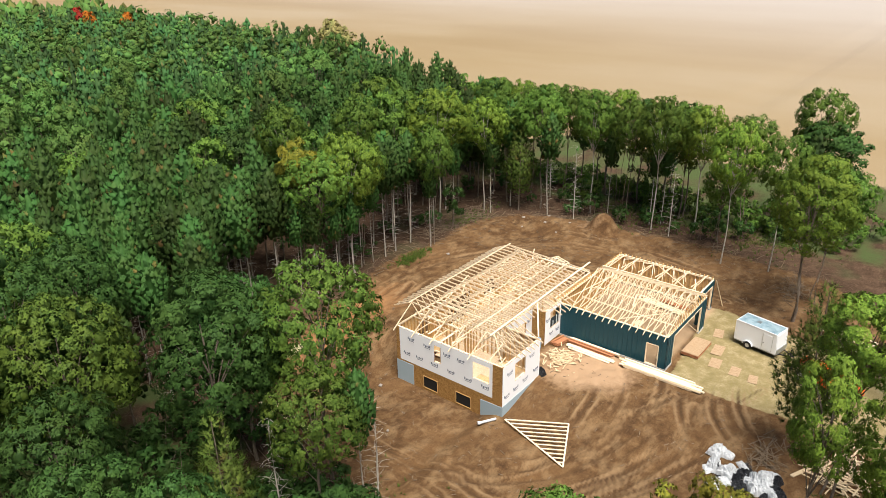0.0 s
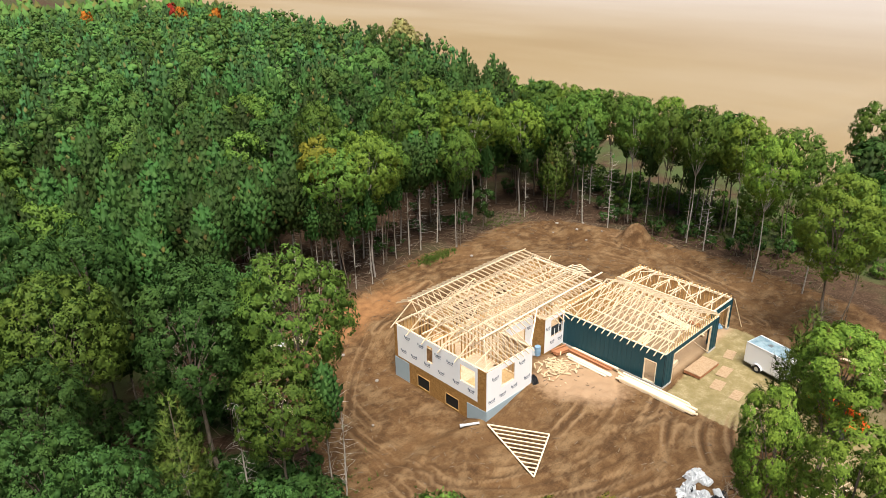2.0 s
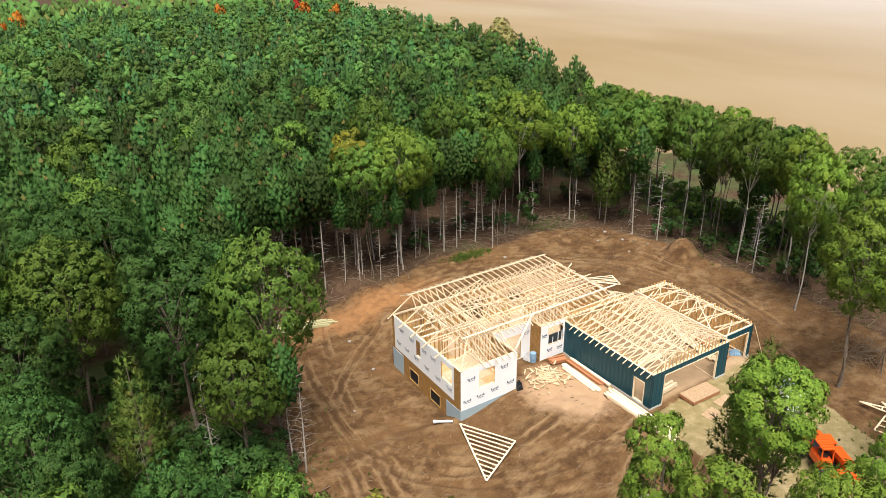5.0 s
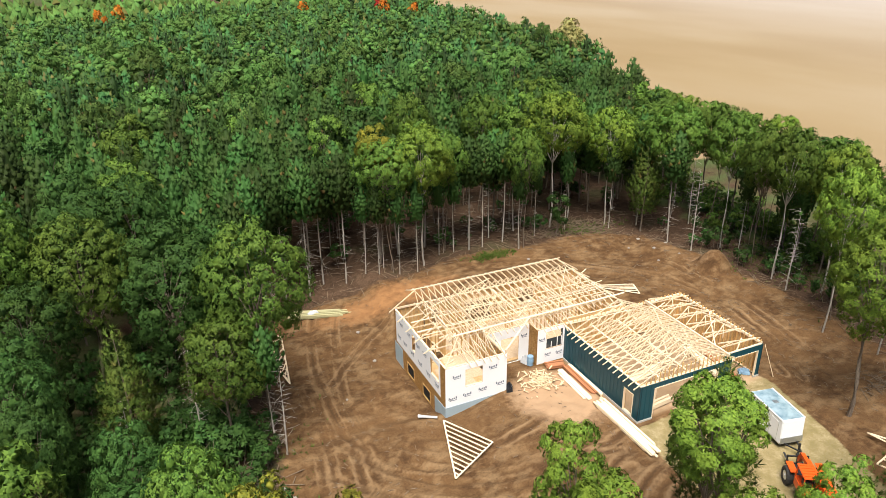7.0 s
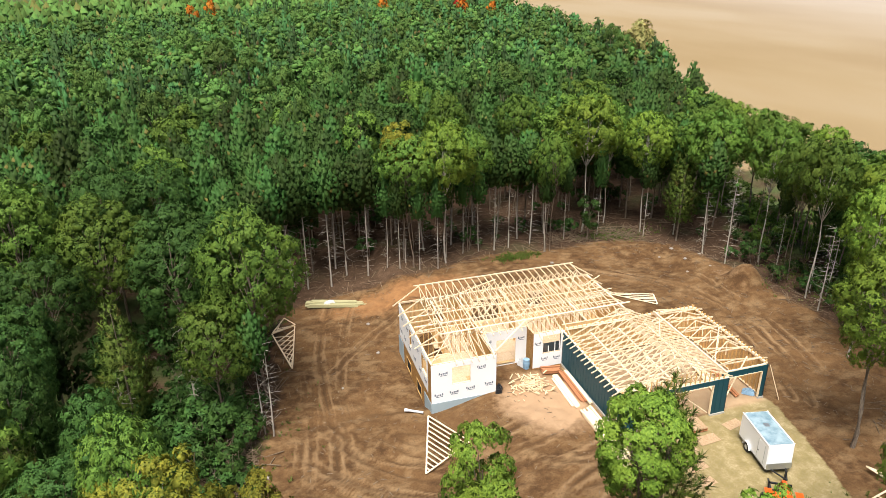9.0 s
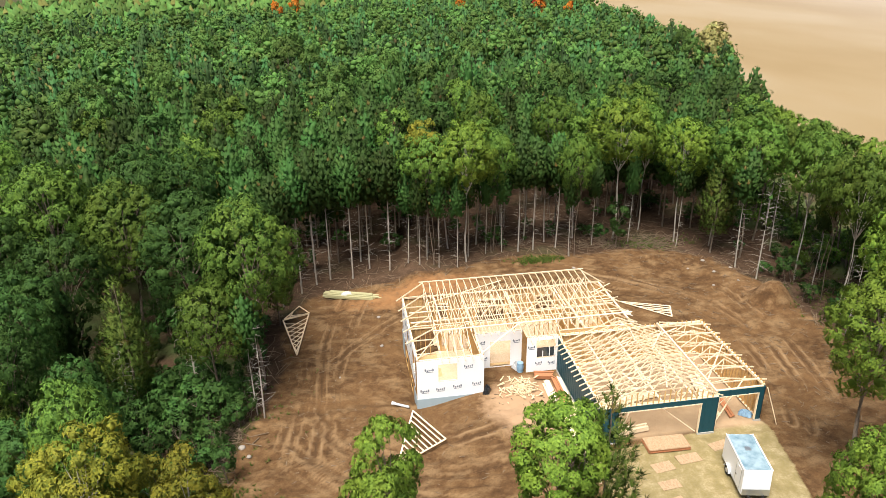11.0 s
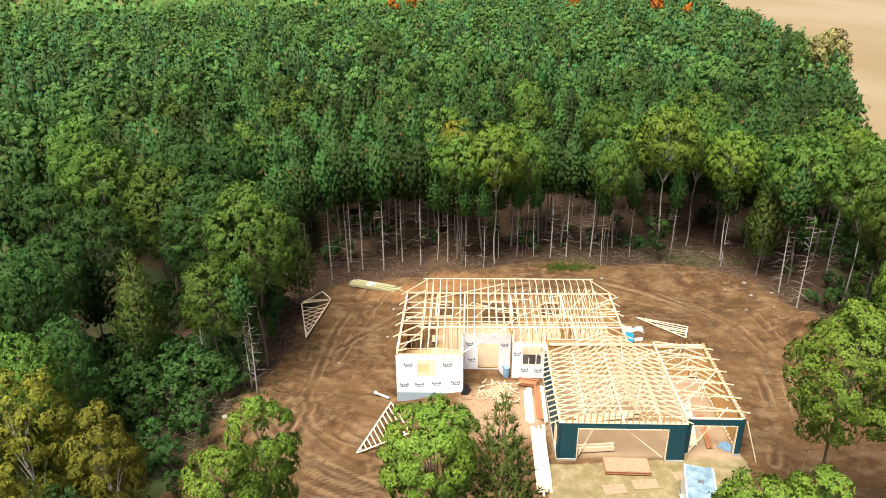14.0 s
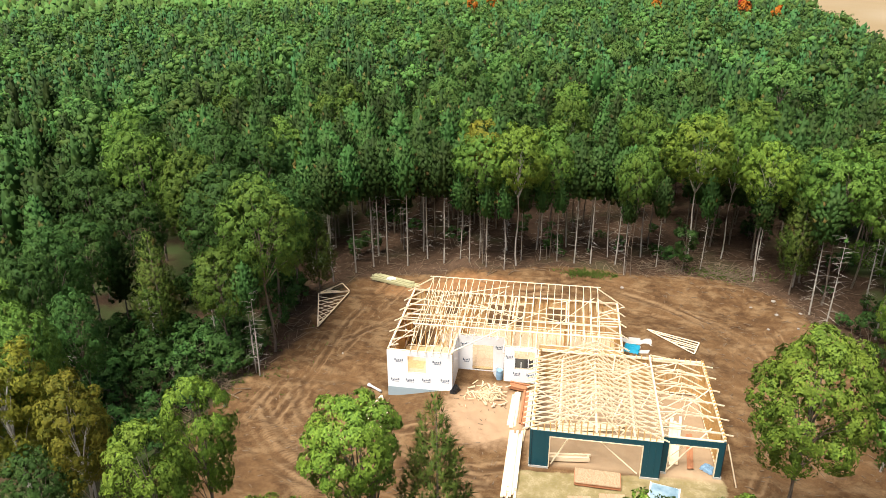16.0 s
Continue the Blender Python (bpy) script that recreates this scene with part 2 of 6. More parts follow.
def wave(x, y, scale, seed=0.0):
    """Cheap smooth variation, about -1 to 1, for arrays."""
    a, b = x / scale + seed, y / scale - seed * 1.7
    return (np.sin(a * 1.9 + 1.3 * np.sin(b * 1.1)) + np.sin(b * 2.3 + 1.7 * np.sin(a * 0.7 + 2)) + np.sin((a + b) * 1.3 + seed)) / 3


# ---- the plan of the clearing ----
CLEARING = [(-14.5, -7), (-12.6, 1), (-11, 8), (-11, 16), (-9, 22), (-3, 23.5), (5, 22.5), (14, 25), (22, 24), (30, 24.5), (36, 21), (38, 14),
            (39.5, 4), (39, -5), (38, -14), (33, -22), (20, -30), (5, -30), (-8, -26), (-14.5, -15)]
PAD = [(11.3, -8.6), (11.0, -13), (11.2, -18), (10, -25), (14, -31), (21, -29), (22.3, -20), (23.8, -14.6), (25.2, -8.0), (24.9, -7.2)]


def inside_distance(poly, x, y):
    """Distance to the outline; positive inside."""
    best = np.full(np.shape(x), 1e9)
    odd = np.zeros(np.shape(x), bool)
    for (x0, y0), (x1, y1) in zip(poly, poly[1:] + poly[:1]):
        dx, dy = x1 - x0, y1 - y0
        t = np.clip(((x - x0) * dx + (y - y0) * dy) / (dx * dx + dy * dy), 0, 1)
        best = np.minimum(best, np.hypot(x - x0 - t * dx, y - y0 - t * dy))
        cross = (y0 > y) != (y1 > y)
        odd ^= cross & (x < (x1 - x0) * (y - y0) / (y1 - y0 + 1e-12) + x0)
    return np.where(odd, best, -best)


def path_distance(path, x, y):
    best = np.full(np.shape(x), 1e9)
    for (x0, y0), (x1, y1) in zip(path, path[1:]):
        dx, dy = x1 - x0, y1 - y0
        t = np.clip(((x - x0) * dx + (y - y0) * dy) / (dx * dx + dy * dy), 0, 1)
        best = np.minimum(best, np.hypot(x - x0 - t * dx, y - y0 - t * dy))
    return best


def curve_path(points, n=8):
    """A smooth line through points."""
    p = [np.array(q, float) for q in points]
    p = [2 * p[0] - p[1]] + p + [2 * p[-1] - p[-2]]
    out = []
    for a, b, c, d in zip(p, p[1:], p[2:], p[3:]):
        for t in np.arange(n) / n:
            out.append(tuple(0.5 * (2 * b + (c - a) * t + (2 * a - 5 * b + 4 * c - d) * t * t + (3 * b - a - 3 * c + d) * t ** 3)))
    return out + [tuple(p[-2])]


def arcs(seed, n, cx, cy, r0, r1, a0, a1):
    """Loose bundles of wheel marks, turning round a point."""
    rng, out = random.Random(seed), []
    for _ in range(n):
        r, s, e = rng.uniform(r0, r1), rng.uniform(a0, (a0 + a1) / 2), rng.uniform((a0 + a1) / 2, a1)
        dx, dy = rng.uniform(-1.5, 1.5), rng.uniform(-1.5, 1.5)
        out.append([(cx + dx + r * math.cos(a), cy + dy + r * 0.9 * math.sin(a)) for a in np.linspace(s, e, 12)])
    return out


TRACKS = [curve_path(p, 4) for p in (
    [(-1.6, 22), (-3.3, 19), (-4.6, 14.2), (-5.5, 10.1), (-6.2, 6.4), (-6.4, 2.9), (-6.9, -0.7), (-7.2, -4.5)],
    [(-4.6, 22), (-5.9, 18.6), (-6.9, 14.1), (-7.7, 10.1), (-8.4, 6.9), (-9.0, 3.2), (-9.4, -0.1), (-10.2, -5)],
    [(-6.2, 6.4), (-6.0, 1.7), (-5.2, -0.9), (-3.5, -2.6), (-1.1, -3.4), (3, -5.6), (8, -8.0)],
    [(-8.4, 10), (-8.4, 6.4), (-7.8, 1.9), (-6.8, -1.6), (-4.4, -4.4), (-0.6, -6.2), (4, -8.2), (9, -10)],
    [(-8.8, 9.2), (-9.3, 5.2), (-9.8, 1.8), (-10.6, -3)],
    [(-7.2, 12), (-7.6, 5.2), (-7.6, 0.8), (-8.2, -5)],
    [(-10, -3), (-6, -7), (0, -10.5), (7, -13), (14, -15)],
    [(-11, -5), (-6.5, -9), (-0.5, -12.6), (7, -15.2), (14, -17)],
    [(2, 14), (10, 16), (20, 16), (27, 13), (30, 6), (29, -3), (27, -8)],
    [(2, 16), (10, 18), (21, 18), (29, 14.5), (32, 6.5), (31, -3), (28, -9)],
    [(-6.5, 9), (-3, 13), (3, 17), (12, 19.5)],
    [(33, 14), (34, 6), (33, -3), (30, -11)])]
TRACKS += arcs(5, 12, 5, 2, 8, 17, 3.3, 5.6) + arcs(6, 7, 12, 4, 15, 22, -0.3, 2.2) + arcs(8, 6, 14, -22, 8, 16, 1.4, 3.0)


def east_edge(y):
    """Where the wood ends at the open field."""
    return np.interp(y, [-80, -15, 0, 14, 28, 37, 55, 62, 80, 88, 110, 135, 165, 190, 230, 500], [53, 52, 49.5, 49.2, 51, 55.5, 60.5, 63, 73, 76, 81, 88, 84, 87, 96, 150])


def ground_height(x, y, fine=True):
    x, y = np.asarray(x, float), np.asarray(y, float)
    west = -1.75 * smooth_step(3.0, 0.0, x) * smooth_step(0.2, 2.4, y) - 1.0 * smooth_step(5.6, -0.4, x) * (1 - smooth_step(0.2, 2.4, y)) * smooth_step(-16, -6, y)
    north = smooth_step(11.5, 16, y)
    west = west * (1 - 0.35 * north * smooth_step(-8, 2, x))
    z = west - 0.35 * smooth_step(25, 30, x) - 0.35 * north * smooth_step(-2, 6, x) * smooth_step(24, 18, y)
    # spoil mound and berm at the far edge of the clearing
    z += 2.1 * np.exp(-(((x - 36.9) / 1.7) ** 2 + ((y - 10.2) / 1.5) ** 2) ** 1.4)
    z += 0.9 * np.exp(-((x - 35.5) / 2.6) ** 2 - ((y - 15.5) / 4.5) ** 2) + 0.5 * np.exp(-((x - 30) / 4) ** 2 - ((y - 22) / 2) ** 2)
    z += 0.35 * np.exp(-((x - 4) / 3.5) ** 2 - ((y + 4.3) / 1.3) ** 2)
    if fine:
        soil = smooth_step(-2, 2, inside_distance(CLEARING, x, y))
        flat = soil * (1 - smooth_step(-1.5, 1, inside_distance(PAD, x, y)))
        rough = 0.10 * wave(x, y, 1.7, 0.4) + 0.07 * wave(x, y, 0.62, 2.2) + 0.05 * wave(x, y, 0.31, 5.1)
        house = ((x > -0.5) & (x < 19.3) & (y > -0.5) & (y < 11.3)) | ((x > 11.5) & (x < 25.4) & (y > -8.5) & (y < 3))
        z = z + np.where(house, -0.12, rough * (0.35 + 0.65 * flat))
        near = np.flatnonzero((inside_distance(CLEARING, x, y) > -1))
        for p in TRACKS:
            d = np.full(len(x), 9.0)
            d[near] = path_distance(p, x[near], y[near])
            z = z - np.where(house, 0, flat * (0.6 + 0.4 * wave(x, y, 2.3, 3.3)) * (0.10 * np.exp(-(d / 0.24) ** 2) - 0.05 * np.exp(-((d - 0.5) / 0.2) ** 2)))
        z = z + (1 - soil) * 0.12 * wave(x, y, 2.6, 7.0)
    return z


def ground_at(x, y):
    """Height of the built sheet at one place, by its grid."""
    gx, gy, gz = GRID
    i, j = int(np.clip(np.searchsorted(gx, x) - 1, 0, len(gx) - 2)), int(np.clip(np.searchsorted(gy, y) - 1, 0, len(gy) - 2))
    u, v = (x - gx[i]) / (gx[i + 1] - gx[i]), (y - gy[j]) / (gy[j + 1] - gy[j])
    return float((gz[j, i] * (1 - u) + gz[j, i + 1] * u) * (1 - v) + (gz[j + 1, i] * (1 - u) + gz[j + 1, i + 1] * u) * v)


# ---- ground: one sheet out to the horizon ----
def graded(fine0, fine1, step, far0, far1):
    mid = list(np.arange(fine0, fine1 + 1e-6, step))
    lo, hi, s = [], [], step
    p = fine0
    while p > far0:
        s *= 1.22
        p -= s
        lo.append(p)
    p, s = fine1, step
    while p < far1:
        s *= 1.22
        p += s
        hi.append(p)
    return np.array(lo[::-1] + mid + hi)


def soil_mat():
    m, nt, b = material("ground_soil", 0.95, spec=0.15)
    v = coords(nt)
    n1, n2, n3 = noise_tex(nt, v, 0.18, 5), noise_tex(nt, v, 1.1, 6, 0.65), noise_tex(nt, v, 7.0, 5, 0.7)
    streak = noise_tex(nt, v, 0.55, 6, 0.62, (0.8, 1.25, 1))
    dirt = ramp(nt, n2, [(0.34, (0.056, 0.028, 0.012)), (0.5, (0.094, 0.050, 0.021)), (0.66, (0.152, 0.088, 0.040))])
    dirt = mix(nt, ramp(nt, n1, [(0.45, (0, 0, 0)), (0.6, (0.55, 0.55, 0.55))]), dirt, (0.150, 0.082, 0.035))
    dirt = mix(nt, ramp(nt, streak, [(0.50, (0, 0, 0)), (0.64, (0.6, 0.6, 0.6))]), dirt, (0.235, 0.152, 0.078))
    dirt = mix(nt, ramp(nt, n3, [(0.34, (0.5, 0.5, 0.5)), (0.48, (0, 0, 0))]), dirt, (0.050, 0.026, 0.012))
    n4 = noise_tex(nt, v, 26.0, 4, 0.7)
    dirt = mix(nt, ramp(nt, n4, [(0.55, (0, 0, 0)), (0.72, (0.55, 0.55, 0.55))]), dirt, (0.215, 0.138, 0.070))
    dirt = mix(nt, ramp(nt, n4, [(0.30, (0.5, 0.5, 0.5)), (0.44, (0, 0, 0))]), dirt, (0.034, 0.018, 0.009))
    pale = mix(nt, n2, (0.31, 0.195, 0.112), (0.39, 0.262, 0.158))
    orange = mix(nt, n2, (0.215, 0.100, 0.040), (0.31, 0.160, 0.068))
    straw = ramp(nt, n2, [(0.3, (0.175, 0.140, 0.066)), (0.5, (0.245, 0.195, 0.100)), (0.72, (0.38, 0.31, 0.19))])
    straw = mix(nt, ramp(nt, n3, [(0.4, (0.5, 0.5, 0.5)), (0.6, (0, 0, 0))]), straw, (0.20, 0.16, 0.055))
    litter = ramp(nt, n2, [(0.3, (0.032, 0.018, 0.010)), (0.55, (0.066, 0.039, 0.023)), (0.8, (0.115, 0.074, 0.046))])
    litter = mix(nt, ramp(nt, n3, [(0.50, (0, 0, 0)), (0.75, (0.6, 0.6, 0.6))]), litter, (0.20, 0.13, 0.085))
    litter = mix(nt, ramp(nt, n1, [(0.54, (0, 0, 0)), (0.70, (0.5, 0.5, 0.5))]), litter, (0.040, 0.056, 0.020))
    wide = noise_tex(nt, v, 0.012, 4, 0.55, (1.0, 0.45, 1))
    sand = ramp(nt, wide, [(0.38, (0.228, 0.164, 0.085)), (0.5, (0.258, 0.193, 0.108)), (0.62, (0.288, 0.227, 0.144))])
    sand = mix(nt, maths(nt, "MULTIPLY", noise_tex(nt, v, 0.05, 5, 0.6, (1, 0.35, 1)), 0.35), sand, (0.240, 0.164, 0.086))

    # haze over the distant field, put into its colour as a paler grey
    far = ramp(nt, attr(nt, "field_haze"), [(0.0, (0, 0, 0)), (1.0, (0.85, 0.85, 0.85))])
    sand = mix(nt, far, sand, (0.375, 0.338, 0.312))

    def edge(name, lo, hi):
        a = maths(nt, "ADD", attr(nt, name), maths(nt, "MULTIPLY", maths(nt, "SUBTRACT", n2, 0.5), 0.55))
        return ramp(nt, a, [(lo, (0, 0, 0)), (hi, (1, 1, 1))])

    litter = mix(nt, edge("undergrowth", 0.35, 0.70), litter, mix(nt, n3, (0.030, 0.052, 0.016), (0.085, 0.105, 0.035)))
    c = mix(nt, edge("soil", 0.40, 0.60), litter, dirt)
    c = mix(nt, edge("dry_clay", 0.35, 0.75), c, pale)
    c = mix(nt, edge("orange_clay", 0.35, 0.75), c, orange)
    c = mix(nt, edge("straw", 0.42, 0.58), c, straw)
    c = mix(nt, attr(nt, "garage_floor"), c, mix(nt, n2, (0.27, 0.185, 0.11), (0.42, 0.30, 0.185)))
    c = mix(nt, edge("berm", 0.40, 1.10), c, (0.23, 0.148, 0.078))
    c = mix(nt, edge("track", 0.35, 0.95), c, (0.062, 0.034, 0.016))
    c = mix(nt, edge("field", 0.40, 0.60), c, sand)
    nt.links.new(c, b.inputs["Base Color"])
    h = maths(nt, "ADD", maths(nt, "MULTIPLY", n2, 0.6), maths(nt, "MULTIPLY", n3, 0.5))
    bump(nt, b, h, 0.6, 0.12)
    return m


GRID = []


def build_ground():
    gx, gy = graded(-16, 42, 0.215, -2600, 2600), graded(-26, 26, 0.215, -2600, 2600)
    X, Y = np.meshgrid(gx, gy)
    x, y = X.ravel(), Y.ravel()
    near = (abs(x - 10) < 80) & (abs(y) < 80)
    z = np.zeros(len(x))
    z[near] = ground_height(x[near], y[near])
    z[~near] = ground_height(x[~near], y[~near], False)
    nx, ny = len(gx), len(gy)
    i, j = np.meshgrid(np.arange(nx - 1), np.arange(ny - 1))
    a = (j * nx + i).ravel()
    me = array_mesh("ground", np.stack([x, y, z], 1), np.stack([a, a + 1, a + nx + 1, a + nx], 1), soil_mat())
    clear = inside_distance(CLEARING, x, y)
    track, berm = np.zeros(len(x)), np.zeros(len(x))
    near = np.flatnonzero(clear > 0)
    for k, p in enumerate(TRACKS):
        d = path_distance(p, x[near], y[near])
        worn = np.clip((0.62 if k < 12 else 0.45) + (0.45 if k < 12 else 0.60) * wave(x[near], y[near], 3.1, 1.5 + k), 0, 1)
        track[near] = np.maximum(track[near], worn * np.exp(-(d / 0.20) ** 2))
        berm[near] = np.maximum(berm[near], worn * np.exp(-((d - 0.42) / 0.18) ** 2))
    indoor = smooth_step(-0.3, 0.3, np.minimum(np.minimum(x - 12, 24.9 - x), np.minimum(y + 7.6, 2.5 - y)))
    layers = {
        "garage_floor": indoor,
        # the western strip's dark green also stands in for shade under the trees
        "undergrowth": np.maximum.reduce([smooth_step(42.5, 46, x), smooth_step(-12.4, -14.5, x), smooth_step(-25, -30, y)]) * (0.55 + 0.35 * wave(x, y, 1.9, 4.0)),
        "soil": smooth_step(-2.5, 2.5, clear),
        "dry_clay": 0.95 * np.exp(-(((x - 8.6) / 4.2) ** 2 + ((y + 2.6) / 4.6) ** 2) ** 1.5) + 0.30 * np.exp(-((x + 7) / 4) ** 2 - ((y + 7) / 6) ** 2) + 0.4 * np.exp(-((x - 36) / 3) ** 2 - ((y - 12) / 6) ** 2),
        "orange_clay": 0.68 * np.exp(-(((x - 3) / 11) ** 2 + ((y - 19.5) / 3.4) ** 2) ** 1.3),
        "straw": smooth_step(-0.8, 0.8, inside_distance(PAD, x, y)),
        "track": track * smooth_step(0, 2, clear),
        "berm": berm * smooth_step(0, 2, clear),
        "field_haze": smooth_step(30, 330, x - east_edge(y)),
        "field": smooth_step(-4, 4, x - east_edge(y) - 2 - 21 * smooth_step(48, 32, y)),
    }
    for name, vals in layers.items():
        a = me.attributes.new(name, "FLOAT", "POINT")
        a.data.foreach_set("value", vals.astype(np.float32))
    me.polygons.foreach_set("use_smooth", [True] * len(me.polygons))
    ob = new("ground", me)
    GRID[:] = gx, gy, z.reshape(ny, nx)
    tagged(ob, "churned brown building soil with wheel tracks, leaf litter under trees, tan field beyond", "ground", kind="structure")


build_ground()


# ---- the house under construction ----
def panel(solid, axis, pos, thick, u0, u1, z0, z1, holes=()):
    """One connected wall slab whose outer face lies at pos, thick inwards (sign), with holes (ua, ub, za, zb)."""
    us = sorted({u0, u1, *[h[0] for h in holes], *[h[1] for h in holes]})
    zs = sorted({z0, z1, *[min(max(v, z0), z1) for h in holes for v in h[2:]]})
    nu, nz = len(us), len(zs)
    verts = [((pos + o, u, z) if axis == "x" else (u, pos + o, z)) for o in (0.0, thick) for u in us for z in zs]

    def at(o, i, k):
        return o * nu * nz + i * nz + k

    def full(i, k):
        if not (0 <= i < nu - 1 and 0 <= k < nz - 1):
            return False
        cu, cz = (us[i] + us[i + 1]) / 2, (zs[k] + zs[k + 1]) / 2
        return not any(a < cu < b and c < cz < d for a, b, c, d in holes)

    flip = (axis == "x") == (thick > 0)
    faces = []
    for i in range(nu - 1):
        for k in range(nz - 1):
            if not full(i, k):
                continue
            f = [at(0, i, k), at(0, i, k + 1), at(0, i + 1, k + 1), at(0, i + 1, k)]
            g = [at(1, i, k), at(1, i + 1, k), at(1, i + 1, k + 1), at(1, i, k + 1)]
            faces += [f if flip else f[::-1], g if flip else g[::-1]]
            for di, dk, (p, q) in ((-1, 0, ((i, k), (i, k + 1))), (1, 0, ((i + 1, k + 1), (i + 1, k))), (0, -1, ((i + 1, k), (i, k))), (0, 1, ((i, k + 1), (i + 1, k + 1)))):
                if not full(i + di, k + dk):
                    s = [at(0, *p), at(1, *p), at(1, *q), at(0, *q)]
                    faces.append(s if flip else s[::-1])
    return solid.add(verts, faces)


TOP = 3.34
house = thing("house", "single-storey house shell of wrapped walls and open roof trusses", "house")
WEST_HOLES = [(5.98, 6.66, 1.33, 2.9), (1.2, 2.8, 1.36, 2.88)]
BASE_HOLES = [(6.42, 7.87, -1.58, -0.52), (3.0, 4.47, -1.66, -0.64)]
SOUTH_HOLES = [(1.7, 3.2, 1.25, 2.84)]
PORCH_HOLES = [(6.57, 8.3, 0.02, 2.46)]
BUMP_HOLES = [(10.15, 11.8, 1.3, 2.98)]
NORTH_HOLES = [(2.8, 4.2, 0.9, 2.3), (7.0, 10.4, 0.05, 2.4), (12.6, 14.4, 0.9, 2.3)]
T = 0.012

w = part("wall", panel(Solid(), "x", 0, T, 0, 10.75, -2.1, TOP, WEST_HOLES + BASE_HOLES).mesh("wall", OSB), house, "brown strand-board wall with basement window openings")
part("house_wrap", panel(Solid(), "x", -0.016, 0.012, 0.92, 10.36, 0.26, TOP - 0.02, WEST_HOLES).mesh("house_wrap", WRAP), w, "white printed house wrap")
part("foundation_board", Solid().box(-0.03, -0.001, 8.95, 10.78, -2.1, 0.08).mesh("foundation_board", INSULATION), w, "grey-blue foundation board")
part("foundation_board", Solid().add([(-0.03, 0.0, -2.1), (-0.001, 0.0, -2.1), (-0.001, 2.05, -2.1), (-0.03, 2.05, -2.1), (-0.03, 0.0, -0.22), (-0.001, 0.0, -0.22), (-0.001, 2.05, -0.32), (-0.03, 2.05, -0.32)], BOX_FACES).mesh("foundation_board", INSULATION), w, "grey-blue foundation board")
for ya, yb, za, zb in BASE_HOLES:
    f = Solid()
    for box in ((ya - 0.03, ya, za - 0.03, zb + 0.03), (yb, yb + 0.03, za - 0.03, zb + 0.03), (ya, yb, zb, zb + 0.03), (ya, yb, za - 0.03, za)):
        f.box(-0.035, 0.02, *box)
    part("window_frame", f.mesh("window_frame", STUD), w, "rough wooden basement window frame")
    # near-black sheet stands in for the shade inside the open basement hole
    part("shade_sheet", Solid().box(0.03, 0.04, ya, yb, za, zb).mesh("shade_sheet", DARK), w, "dark sheet standing in for the shade in a basement opening")

w = part("wall", panel(Solid(), "y", 0.0, T, 0.0, 5.35, -1.3, TOP, SOUTH_HOLES).mesh("wall", OSB), house)
part("house_wrap", panel(Solid(), "y", -0.016, 0.012, -0.003, 5.35, -0.22, TOP - 0.02, SOUTH_HOLES).mesh("house_wrap", WRAP), w, "white printed house wrap")
part("foundation_board", Solid().box(0.0, 5.36, -0.035, -0.006, -1.3, -0.2).mesh("foundation_board", INSULATION), w, "grey-blue foundation board")
w = part("wall", panel(Solid(), "x", 5.35, -T, 0.012, 3.2, -0.3, TOP).mesh("wall", DECKING), house)
part("house_wrap", panel(Solid(), "x", 5.354, 0.012, 0.4, 3.19, -0.1, TOP - 0.03).mesh("house_wrap", WRAP), w, "white printed house wrap")
w = part("wall", panel(Solid(), "y", 3.2, T, 5.35, 9.3, -0.3, TOP, PORCH_HOLES).mesh("wall", OSB), house)
part("house_wrap", panel(Solid(), "y", 3.184, 0.012, 5.36, 9.28, -0.05, TOP - 0.02, PORCH_HOLES).mesh("house_wrap", WRAP), w, "white printed house wrap")
part("wall", panel(Solid(), "x", 9.3, T, 1.9, 3.2, -0.3, TOP).mesh("wall", OSB), house)
w = part("wall", panel(Solid(), "y", 1.9, T, 9.3, 12.0, -0.3, TOP, BUMP_HOLES).mesh("wall", OSB), house)
part("house_wrap", panel(Solid(), "y", 1.884, 0.012, 9.34, 11.98, 0.0, TOP - 0.02, BUMP_HOLES).mesh("house_wrap", WRAP), w, "white printed house wrap")
part("wall", panel(Solid(), "y", 10.75, -T, 0.0, 18.75, -2.0, TOP, NORTH_HOLES).mesh("wall", OSB_LIGHT), house)
part("wall", panel(Solid(), "x", 18.75, -T, 2.5, 10.74, -1.0, TOP, [(4.2, 5.1, 0.05, 2.15)]).mesh("wall", OSB_LIGHT), house)
part("wall", panel(Solid(), "y", 2.5, T, 12.1, 18.74, -0.3, TOP).mesh("wall", OSB_LIGHT), house)

# dark sheet in the porch opening for the unlit room behind, with pale window bars
part("shade_sheet", Solid().box(10.2, 11.75, 1.93, 1.945, 1.38, 2.25).mesh("shade_sheet", ROOM_SHADE), w, "dark sheet standing in for the dark room behind an unfinished window")
for x in (10.2, 10.72, 11.3, 11.72):
    part("window_bar", Solid().box(x - 0.03, x + 0.03, 1.90, 1.925, 1.34, 1.95 if x == 10.72 else 2.28).mesh("window_bar", WRAP), w, "pale window bar")

